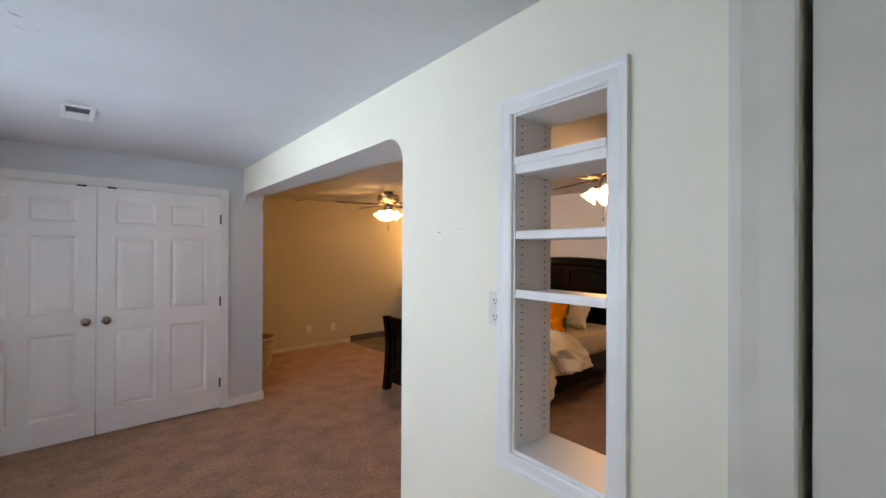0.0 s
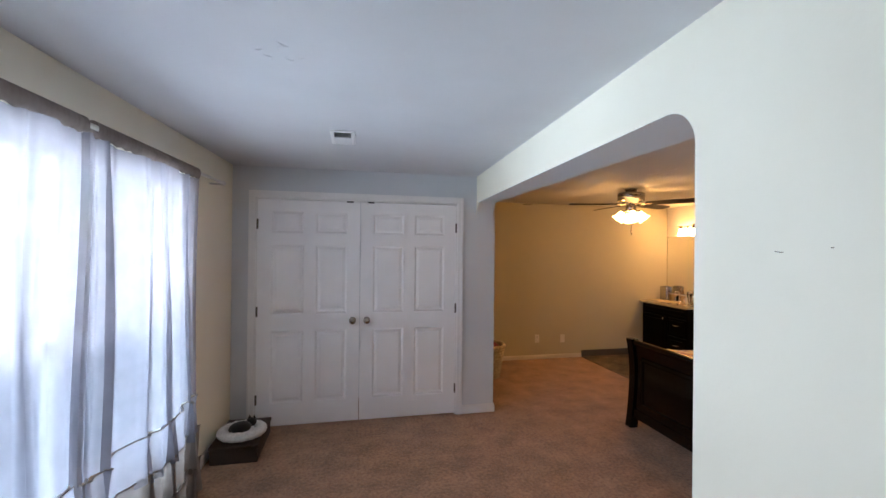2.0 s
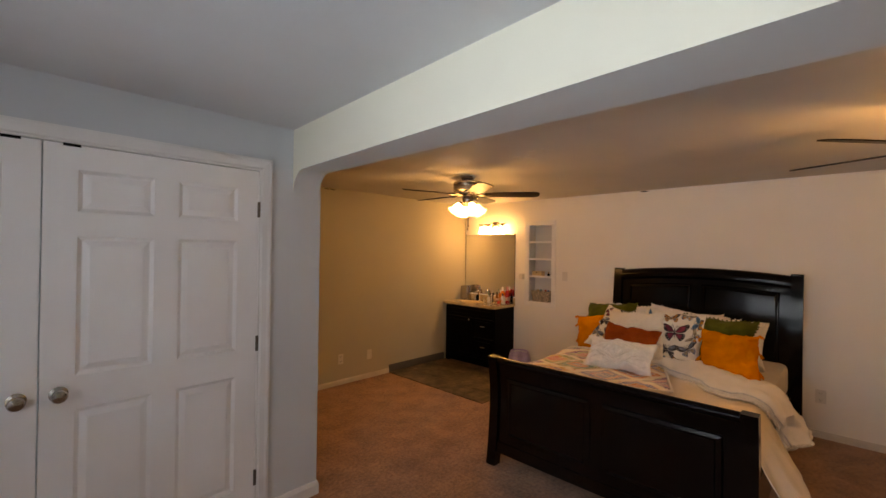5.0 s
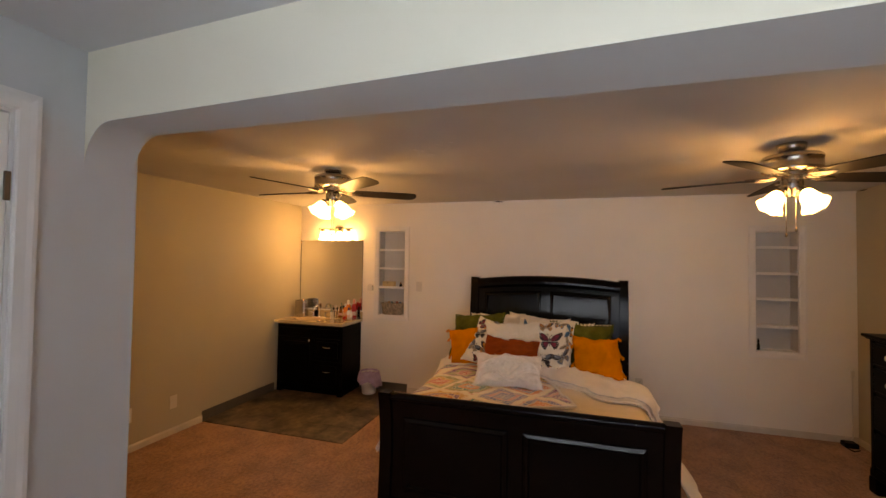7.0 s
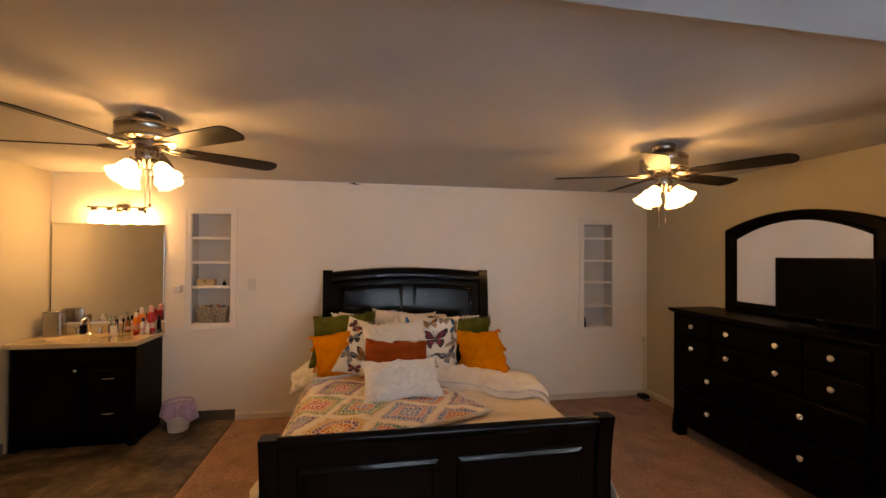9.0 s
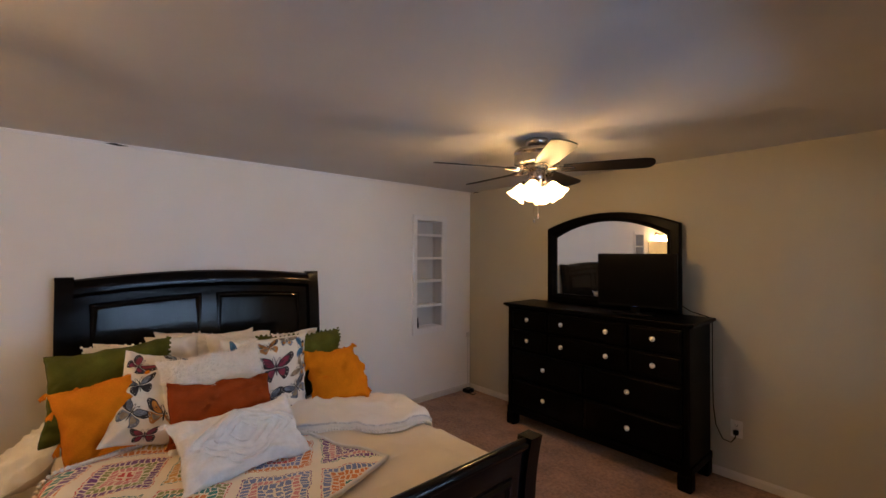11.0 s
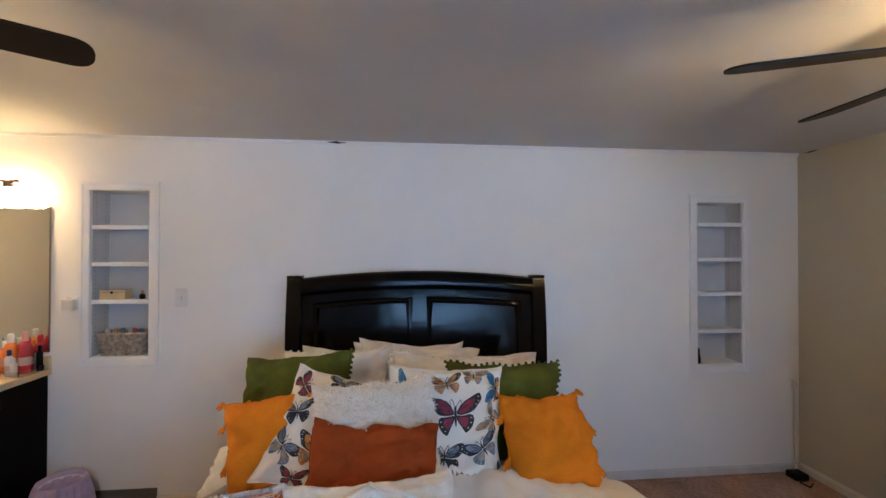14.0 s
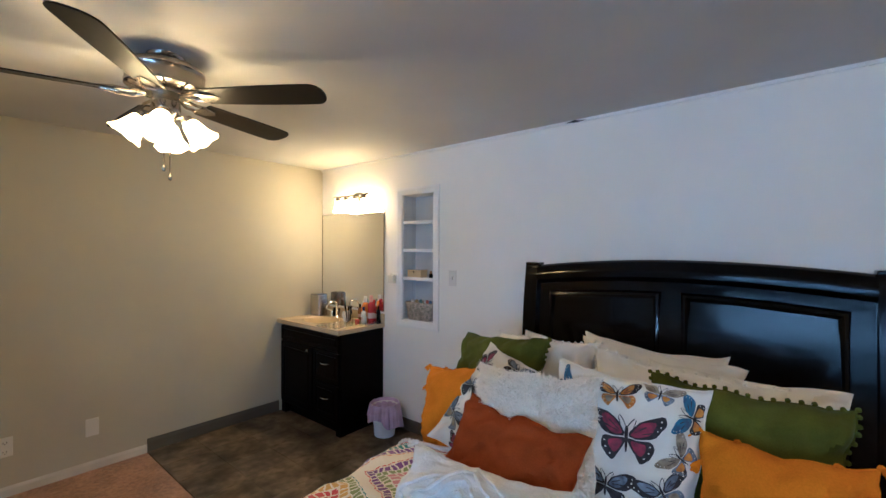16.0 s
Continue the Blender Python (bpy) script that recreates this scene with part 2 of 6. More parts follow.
def crochet():
    """Granny squares: rings of colour in each cell, cream between them; u and v count cells."""
    m = bpy.data.materials.new("granny_square_crochet")
    m.use_nodes = True
    n, l = m.node_tree.nodes, m.node_tree.links
    bsdf = n["Principled BSDF"]
    bsdf.inputs["Roughness"].default_value, bsdf.inputs["Sheen Weight"].default_value = 0.95, 0.3
    uv0 = n.new("ShaderNodeUVMap")
    uv = n.new("ShaderNodeMapping")
    uv.inputs["Rotation"].default_value = (0, 0, radians(45))
    wob = n.new("ShaderNodeTexNoise")
    wob.inputs["Scale"].default_value = 5.0
    l.new(uv0.outputs[0], wob.inputs["Vector"])
    soft = n.new("ShaderNodeMix")
    soft.data_type, soft.blend_type = "RGBA", "LINEAR_LIGHT"
    soft.inputs["Factor"].default_value = 0.07
    l.new(uv0.outputs[0], soft.inputs["A"])
    l.new(wob.outputs["Color"], soft.inputs["B"])
    l.new(soft.outputs["Result"], uv.inputs[0])

    def vm(op, a, b=None):
        v = n.new("ShaderNodeVectorMath")
        v.operation = op
        l.new(a, v.inputs[0])
        if b is not None:
            v.inputs[1].default_value = b
        return v.outputs[0]

    def fm(op, a, b):
        v = n.new("ShaderNodeMath")
        v.operation = op
        for i, q in enumerate((a, b)):
            if hasattr(q, "links"):
                l.new(q, v.inputs[i])
            else:
                v.inputs[i].default_value = q
        return v.outputs[0]
    cell = vm("FLOOR", uv.outputs[0])
    local = vm("ABSOLUTE", vm("SUBTRACT", vm("FRACTION", uv.outputs[0]), (0.5, 0.5, 0)))
    sep = n.new("ShaderNodeSeparateXYZ")
    l.new(local, sep.inputs[0])
    radius = fm("MAXIMUM", sep.outputs[0], sep.outputs[1])
    turns = fm("MULTIPLY", radius, 10.0)
    ring = fm("FLOOR", turns, 0.0)
    along = fm("MINIMUM", sep.outputs[0], sep.outputs[1])
    comb = n.new("ShaderNodeCombineXYZ")
    csep = n.new("ShaderNodeSeparateXYZ")
    l.new(cell, csep.inputs[0])
    l.new(csep.outputs[0], comb.inputs[0])
    l.new(csep.outputs[1], comb.inputs[1])
    l.new(ring, comb.inputs[2])
    wn_ = n.new("ShaderNodeTexWhiteNoise")
    l.new(comb.outputs[0], wn_.inputs["Vector"])
    ramp = n.new("ShaderNodeValToRGB")
    ramp.color_ramp.interpolation = "CONSTANT"
    e = ramp.color_ramp.elements
    e[0].color = (0.62, 0.36, 0.06, 1)
    e[1].position, e[1].color = 0.12, (0.55, 0.05, 0.05, 1)
    for p, c in ((0.24, (0.02, 0.20, 0.20, 1)), (0.38, (0.62, 0.20, 0.03, 1)), (0.50, (0.16, 0.05, 0.24, 1)), (0.63, (0.24, 0.28, 0.08, 1)),
                 (0.74, (0.16, 0.22, 0.48, 1)), (0.87, (0.60, 0.24, 0.26, 1))):
        k = e.new(p)
        k.color = c
    l.new(wn_.outputs["Value"], ramp.inputs[0])
    # stitches: small gaps of cream along each ring
    stitch = fm("LESS_THAN", fm("FRACT", fm("ADD", fm("MULTIPLY", along, 14.0), fm("MULTIPLY", ring, 0.5)), 0.0), 0.27)
    line = fm("LESS_THAN", fm("FRACT", turns, 0.0), 0.16)
    border = fm("GREATER_THAN", radius, 0.43)
    gap = fm("MULTIPLY", fm("MAXIMUM", stitch, line), 0.92)
    fac = fm("MAXIMUM", border, gap)
    mix = n.new("ShaderNodeMix")
    mix.data_type = "RGBA"
    l.new(fac, mix.inputs["Factor"])
    l.new(ramp.outputs[0], mix.inputs["A"])
    mix.inputs["B"].default_value = (0.84, 0.77, 0.64, 1)
    l.new(mix.outputs["Result"], bsdf.inputs["Base Color"])
    bp = n.new("ShaderNodeBump")
    bp.inputs["Distance"].default_value = 0.012
    bp.invert = True
    l.new(gap, bp.inputs["Height"])
    l.new(bp.outputs[0], bsdf.inputs["Normal"])
    return m


# hem seams take the dimmed tone mixed for the backlit header
HEADER = mat("dimmed_seam_cotton", (0.24, 0.205, 0.19), 0.9, var=0.22, scale=22, grain=0.2, grain_scale=300)
FUR_HAIR = bpy.data.materials.new("ivory_fur_pile")
FUR_HAIR.use_nodes = True
_n, _l = FUR_HAIR.node_tree.nodes, FUR_HAIR.node_tree.links
_n.remove(_n["Principled BSDF"])
_d, _t, _m = _n.new("ShaderNodeBsdfDiffuse"), _n.new("ShaderNodeBsdfTranslucent"), _n.new("ShaderNodeMixShader")
_d.inputs[0].default_value = _t.inputs[0].default_value = (0.94, 0.90, 0.83, 1)
_l.new(_d.outputs[0], _m.inputs[1])
_l.new(_t.outputs[0], _m.inputs[2])
_l.new(_m.outputs[0], _n["Material Output"].inputs["Surface"])
SHEER, CROCHET = sheer(), crochet()
# the rod pocket's backlit dimness as a darker cotton; lower ruffles share it
SHEER_T = sheer("sheer_dimmed_cotton", (0.21, 0.178, 0.165), (0.38, 0.33, 0.315), 0.10)


# ---- mesh helpers ----
def link(name, bm, material, smooth=False):
    me = bpy.data.meshes.new(name)
    bmesh.ops.recalc_face_normals(bm, faces=bm.faces)
    bm.to_mesh(me)
    bm.free()
    me.materials.append(material)
    if smooth:
        me.shade_smooth()
        me.set_sharp_from_angle(angle=radians(38))
    return new(name, me)


def part(name, bm, material, parent, label="", smooth=False):
    """One mesh under a thing or a part, in the coordinates of its parent."""
    ob = link(name, bm, material, smooth)
    ob.parent = parent
    if label:
        tagged(ob, label)
    return ob


def thing(name, m, label, category, group=""):
    ob = new(name)
    ob.empty_display_size = 0.1
    ob.matrix_world = m
    return tagged(ob, label, category, group)


def structure(name, bm, material, label, category="", smooth=False):
    return tagged(link(name, bm, material, smooth), label, category, kind="structure")


def box(bm, lo, hi, bevel=0.0, seg=2):
    lo, hi = Vector(lo), Vector(hi)
    r = bmesh.ops.create_cube(bm, size=1, matrix=Matrix.LocRotScale((lo + hi) / 2, None, hi - lo))
    if bevel:
        es = {e for v in r["verts"] for e in v.link_edges}
        bmesh.ops.bevel(bm, geom=list(es), offset=bevel, segments=seg, affect="EDGES", profile=0.5)


def boxes(*pairs, bevel=0.0):
    bm = bmesh.new()
    for lo, hi in pairs:
        box(bm, lo, hi, bevel)
    return bm


def lathe(bm, prof, n=24, m=Matrix(), cap=True):
    """Turns a profile of (radius, height) about z."""
    rings = []
    for r, z in prof:
        rings.append([bm.verts.new(m @ Vector((r * math.cos(2 * math.pi * i / n), r * math.sin(2 * math.pi * i / n), z))) for i in range(n)])
    for a, b in zip(rings, rings[1:]):
        for i in range(n):
            bm.faces.new((a[i], a[(i + 1) % n], b[(i + 1) % n], b[i]))
    if cap:
        for r in (rings[0], rings[-1]):
            bm.faces.new(r)


def lathed(prof, n=24, m=Matrix(), cap=True):
    bm = bmesh.new()
    lathe(bm, prof, n, m, cap)
    return bm


def tube(bm, pts, r, n=8):
    """A round bar along points; r: a radius, or one for each point."""
    pts = [Vector(p) for p in pts]
    rs = r if isinstance(r, (list, tuple)) else [r] * len(pts)
    rings, side = [], None
    for i, p in enumerate(pts):
        d = (pts[min(i + 1, len(pts) - 1)] - pts[max(i - 1, 0)]).normalized()
        ref = side if side else (Vector((0, 0, 1)) if abs(d.z) < 0.9 else Vector((1, 0, 0)))
        a = (ref - d * ref.dot(d)).normalized()
        side = a
        b = d.cross(a)
        rings.append([bm.verts.new(p + rs[i] * (math.cos(2 * math.pi * k / n) * a + math.sin(2 * math.pi * k / n) * b)) for k in range(n)])
    for a, b in zip(rings, rings[1:]):
        for k in range(n):
            bm.faces.new((a[k], a[(k + 1) % n], b[(k + 1) % n], b[k]))
    bm.faces.new(rings[0])
    bm.faces.new(rings[-1])


def tubed(pts, r, n=8):
    bm = bmesh.new()
    tube(bm, pts, r, n)
    return bm


def prism(bm, poly, f, d0, d1):
    """A polygon of (a, b) drawn out from d0 to d1; f(a, b, d) gives the place."""
    lo = [bm.verts.new(f(a, b, d0)) for a, b in poly]
    hi = [bm.verts.new(f(a, b, d1)) for a, b in poly]
    n = len(poly)
    for i in range(n):
        bm.faces.new((lo[i], lo[(i + 1) % n], hi[(i + 1) % n], hi[i]))
    bm.faces.new(lo)
    bm.faces.new(hi)


def grid(bm, nu, nv, f, uv=None):
    """A sheet of nu x nv cells; f(u, v) for u, v in 0..1."""
    vs = [[bm.verts.new(f(i / nu, j / nv)) for j in range(nv + 1)] for i in range(nu + 1)]
    lay = bm.loops.layers.uv.verify() if uv else None
    for i in range(nu):
        for j in range(nv):
            fc = bm.faces.new((vs[i][j], vs[i + 1][j], vs[i + 1][j + 1], vs[i][j + 1]))
            if uv:
                for lp, (a, b) in zip(fc.loops, ((i, j), (i + 1, j), (i + 1, j + 1), (i, j + 1))):
                    lp[lay].uv = (a / nu * uv[0], b / nv * uv[1])
    return vs


def shell(bm, nu, nv, f, t, uv=None):
    """A sheet with a thickness t below it, closed round its edge."""
    top = grid(bm, nu, nv, f, uv)
    low = grid(bm, nu, nv, lambda u, v: f(u, v) - Vector((0, 0, t)), uv)
    edge = [(i, 0) for i in range(nu)] + [(nu, j) for j in range(nv)] + [(i, nv) for i in range(nu, 0, -1)] + [(0, j) for j in range(nv, 0, -1)]
    for (a, b), (c, d) in zip(edge, edge[1:] + edge[:1]):
        bm.faces.new((top[a][b], top[c][d], low[c][d], low[a][b]))


def ball(bm, p, r, sub=1):
    bmesh.ops.create_icosphere(bm, subdivisions=sub, radius=r, matrix=Matrix.Translation(p))


def moulded(bm, rect, f, widths, heights):
    """A stepped frame round a rectangle (a0, b0, a1, b1): rings inset by widths, at heights; the middle is closed."""
    a0, b0, a1, b1 = rect
    rings = []
    for w, h in zip(widths, heights):
        rings.append([bm.verts.new(f(a, b, h)) for a, b in ((a0 + w, b0 + w), (a1 - w, b0 + w), (a1 - w, b1 - w), (a0 + w, b1 - w))])
    for p, q in zip(rings, rings[1:]):
        for i in range(4):
            bm.faces.new((p[i], p[(i + 1) % 4], q[(i + 1) % 4], q[i]))
    bm.faces.new(rings[-1])


# ---- the plan, in metres ----
XW, XD0, XD1, XH = -0.60, 1.621, 1.812, 5.345      # window wall, both faces of the dividing wall, headboard wall
YB, YC, YR, YL = -1.30, 4.84, 0.69, 6.63          # back of the first room, closet wall, dresser wall, vanity wall
HC, HB = 2.325, 2.30                               # ceilings
ARCH0, ARCH_Z, ARCH_R = 1.993, 2.068, 0.132          # the arched opening in the dividing wall
PASS = (0.974, 1.319, 0.852, 1.988)                  # the shelf opening in the dividing wall
NICHE_L, NICHE_R = (5.135, 5.48, 0.915, 1.955), (1.13, 1.48, 0.775, 1.93)
ENTRY = (-0.30, 0.573, 2.05)                       # the door in the dividing wall

# the dividing wall stands three degrees out of square; it turns about its closet end
DIV = Matrix.Translation((XD0, YC, 0)) @ pose(0, 0, 0, 0, 0, -3.1) @ Matrix.Translation((-XD0, -YC, 0))

# floor
bm = bmesh.new()
grid(bm, 30, 40, lambda u, v: Vector((XW - 0.9 + u * (XH - XW + 1.2), YB - 0.3 + v * (YL - YB + 0.6), 0)))
structure("floor", bm, CARPET, "tan cut-pile carpet with worn mottled patches", "floor")


def wall_with_holes(name, axis, d0, d1, a0, a1, z0, z1, holes, material, label):
    """A thick wall, built of blocks round its rectangular openings (a from, a to, z from, z to)."""
    cuts = sorted({a0, a1, *[h[0] for h in holes], *[h[1] for h in holes]})
    bm = bmesh.new()
    for p, q in zip(cuts, cuts[1:]):
        zs = [z0]
        for h in sorted([h for h in holes if h[0] <= p and q <= h[1]], key=lambda h: h[2]):
            zs += [h[2], h[3]]
        zs.append(z1)
        for b, t in zip(zs[::2], zs[1::2]):
            if t - b > 1e-4:
                box(bm, (d0, p, b) if axis == "x" else (p, d0, b), (d1, q, t) if axis == "x" else (q, d1, t))
    bmesh.ops.remove_doubles(bm, verts=bm.verts, dist=1e-5)
    return structure(name, bm, material, label, "wall")


wall_with_holes("wall_window", "x", XW - 0.16, XW, YB, YC, 0, HC, [WIN], WALL_CREAM, "cream painted wall round the curtained glass door").matrix_world = SKEW
wall_with_holes("wall_closet", "y", YC, YC + 0.11, XW - 0.16, XD1, 0, HC, [(-0.407, 1.430, 0, 2.052)], WALL_GREY, "pale grey painted wall round the closet doors")
structure("wall_closet_back", boxes(((XW - 0.16, YC + 0.62, 0), (XD1 - 0.06, YC + 0.68, HC))), WALL_GREY, "plain wall closing the closet", "wall")
structure("wall_back", boxes(((XW - 0.6, YB - 0.1, 0), (XD0 - 0.34, YB, HC))), WALL_CREAM, "plain cream wall behind the start", "wall")
structure("wall_partition", boxes(((XD1 - 0.06, YC + 0.11, 0), (XD1, YL, HB))), WALL_GREIGE, "greige partition wall beside the closet", "wall")
structure("wall_vanity", boxes(((XD1 - 0.06, YL, 0), (XH + 0.16, YL + 0.1, HB))), WALL_GREIGE, "greige painted wall beside the vanity", "wall")
structure("wall_dresser", boxes(((XD1 - 0.22, YR - 0.1, 0), (XH + 0.16, YR, HB))), WALL_GREIGE, "greige painted wall behind the dresser", "wall")
wall_with_holes("wall_headboard", "x", XH, XH + 0.20, YR, YL, 0, HB, [NICHE_R, NICHE_L], WALL_WHITE, "white painted wall with two shelf niches")
div = wall_with_holes("wall_divider", "x", XD0, XD1, YB - 0.1, ARCH0, 0, HC, [PASS, (ENTRY[0], ENTRY[1], 0, ENTRY[2])], WALL_CREAM, "cream painted wall with an open shelf passage")
div.matrix_world = DIV
# the beam over the arched opening, with rounded corners
poly = [(ARCH0, HC), (ARCH0, ARCH_Z - ARCH_R)]
poly += [(ARCH0 + ARCH_R - ARCH_R * math.cos(a), ARCH_Z - ARCH_R + ARCH_R * math.sin(a)) for a in [k * math.pi / 16 for k in range(1, 9)]]
poly += [(YC - ARCH_R + ARCH_R * math.sin(a), ARCH_Z - ARCH_R * 1.25 + ARCH_R * 1.25 * math.cos(a)) for a in [k * math.pi / 16 for k in range(0, 8)]]
poly += [(YC - 0.002, ARCH_Z - ARCH_R * 1.25), (YC - 0.002, HC)]
bm = bmesh.new()
prism(bm, poly, lambda a, b, d: Vector((d if d == XD0 else 1.788 + 0.054 * (YC - a), a, b)), XD0, XD1)
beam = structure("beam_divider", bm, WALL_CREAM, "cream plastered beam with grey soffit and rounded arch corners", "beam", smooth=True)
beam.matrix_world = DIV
# every face but the front one takes the pale grey
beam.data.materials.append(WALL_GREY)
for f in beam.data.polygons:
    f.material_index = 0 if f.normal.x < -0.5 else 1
# outer shell of the headboard niches
for tag, (n0, n1, z0, z1) in (("left", NICHE_L), ("right", NICHE_R)):
    structure("niche_back_" + tag, boxes(((XH + 0.15, n0 - 0.02, z0 - 0.02), (XH + 0.195, n1 + 0.02, z1 + 0.02))), NICHE_GREY, "grey-white back panel of the shelf niche", "wall")

bm = bmesh.new()
prism(bm, [(XW - 0.56, YB - 0.12), (XD0 - 0.20, YB - 0.12), (XD0 + 0.06, YC + 0.7), (XW - 0.16, YC + 0.7)], lambda a, b, d: Vector((a, b, d)), HC, HC + 0.08)
structure("ceiling_first_room", bm, CEILING_1, "white painted ceiling with patched plaster", "ceiling")
bm = bmesh.new()
prism(bm, [(XD1 - 0.29, YR - 0.1), (XH + 0.16, YR - 0.1), (XH + 0.16, YL + 0.1), (XD1, YL + 0.1), (XD1, YC), ], lambda a, b, d: Vector((a, b, d)), HB, HB + 0.08)
box(bm, (XD1 - 0.06, YC + 0.11, HB + 0.003), (XD1, YL + 0.1, HB + 0.08))
structure("ceiling_bedroom", bm, CEILING, "white painted bedroom ceiling", "ceiling")
# raised patches of old plaster
random.seed(5)
bm = bmesh.new()
for cx, cy in ((0.16, 2.53), (3.0, 3.9), (3.1, 4.1)):
    for k in range(9):
        x, y, a = cx + random.uniform(-0.08, 0.08), cy + random.uniform(-0.07, 0.07), random.uniform(0, 3)
        lx, ly = 0.018 * math.cos(a), 0.018 * math.sin(a)
        z = (HC if cx < 1.6 else HB) - 0.002
        tube(bm, [(x - lx, y - ly, z + 0.002), (x, y, z), (x + lx, y + ly, z + 0.002)], [0.0005, 0.0014, 0.0005], 5)
structure("ceiling_plaster_marks", bm, CEILING_1, "rough plaster marks on the ceiling", "ceiling")


def skirting(name, runs, material, h, t, label):
    bm = bmesh.new()
    for (x0, y0), (x1, y1), (nx, ny) in runs:
        dx, dy = x1 - x0, y1 - y0
        prism(bm, [(0, 0), (t, 0), (t, h * 0.72), (t * 0.55, h * 0.9), (t * 0.35, h), (0, h)],
              lambda a, b, d: Vector((x0 + dx * d + nx * a, y0 + dy * d + ny * a, b)), 0, 1)
    return structure(name, bm, material, label, "baseboard")


skirting("baseboard", [((1.485, YC), (XD1, YC), (0, -1)), ((XD1, YC - 0.012), (XD1, YL), (1, 0)), ((XW, YC), (-0.46, YC), (0, -1)),
                       ((XW - 0.056, 3.80), (XW, YC), (1, 0))],
         TRIM, 0.085, 0.013, "low white painted baseboard")
skirting("baseboard_bedroom", [((XD1, YL), (3.845, YL), (0, -1)), ((XH, YR), (XH, 5.08), (-1, 0)), ((XD1, YR), (XH, YR), (0, 1))],
         SKIRT, 0.060, 0.010, "low off-white painted baseboard")
skirting("baseboard_divider", [((XD0, 0.71), (XD0, ARCH0), (-1, 0)), ((XD1, YR + 0.03), (XD1, ARCH0), (1, 0)), ((XD0, ARCH0), (XD1, ARCH0), (0, 1))],
         TRIM, 0.085, 0.013, "low white painted baseboard").matrix_world = DIV
skirting("cove_base", [((3.845, YL), (4.88, YL), (0, -1)), ((XH, 5.08), (XH, 5.73), (-1, 0))], COVE, 0.10, 0.006, "dark vinyl cove base round the tiled corner")
bm = boxes(((XH - 0.012, YR, HB - 0.018), (XH, YL, HB)))
structure("ceiling_trim", bm, TRIM, "thin white trim strip along the ceiling edge", "trim")
bm = bmesh.new()
for y0, y1, x in ((3.92, 4.05, XH - 0.016),):
    prism(bm, [(y0, 0.0), (y0 + 0.05, 0.004), (y0 + 0.07, 0.010), (y1, 0.0), (y0 + 0.06, -0.007)], lambda a, b, d: Vector((d, a, HB - 0.012 + b)), x, x + 0.003)
for x0 in (2.86, 2.93):
    prism(bm, [(x0, 0), (x0 + 0.03, 0.005), (x0 + 0.10, 0), (x0 + 0.05, -0.006)], lambda a, b, d: Vector((a, d, HB - 0.02 + b)), YL - 0.014, YL - 0.011)
prism(bm, [(5.18, 0), (5.24, 0.005), (5.30, 0), (5.24, -0.006)], lambda a, b, d: Vector((a, d, HB - 0.01 + b)), YR + 0.001, YR + 0.004)
structure("ceiling_crack", bm, SHADE_AND_CRACK, "small dark cracks at the ceiling joint", "crack")


# ---- first room: closet, vent, door, shelf passage ----
def casing(name, rect, f, w, label):
    """Moulded trim round three sides of an opening (a0, a1, top); f(a, z, out)."""
    a0, a1, z1 = rect
    bm = bmesh.new()
    paint = ENTRY_SHADED if "entry" in name else TRIM
    prof = [(0.0, 0.0), (0.0, 0.010), (0.006, 0.014), (w * 0.55, 0.016), (w * 0.8, 0.020), (w, 0.020), (w, 0.0)]
    for s, (p, q) in enumerate((((a0, 0), (a0, z1)), ((a0, z1), (a1, z1)), ((a1, z1), (a1, 0)))):
        lo, hi = [], []
        for d, o in prof:
            if s == 0:
                lo.append(f(a0 - d, 0, o)); hi.append(f(a0 - d, z1 + d, o))
            elif s == 1:
                lo.append(f(a0 - d, z1 + d, o)); hi.append(f(a1 + d, z1 + d, o))
            else:
                lo.append(f(a1 + d, z1 + d, o)); hi.append(f(a1 + d, 0, o))
        lo, hi = [bm.verts.new(v) for v in lo], [bm.verts.new(v) for v in hi]
        for i in range(len(prof)):
            j = (i + 1) % len(prof)
            bm.faces.new((lo[i], lo[j], hi[j], hi[i]))
    return structure(name, bm, paint, label, "trim")


casing("trim_closet", (-0.405, 1.428, 2.052), lambda a, z, o: Vector((a, YC - o, z)), 0.058, "white moulded casing round the closet doors")
structure("trim_closet_jamb", boxes(((-0.407, YC + 0.001, 0), (-0.395, YC + 0.109, 2.052)), ((1.418, YC + 0.001, 0), (1.430, YC + 0.109, 2.052)),
                                    ((-0.395, YC + 0.001, 2.042), (1.418, YC + 0.109, 2.052))), TRIM, "white door jamb", "trim")


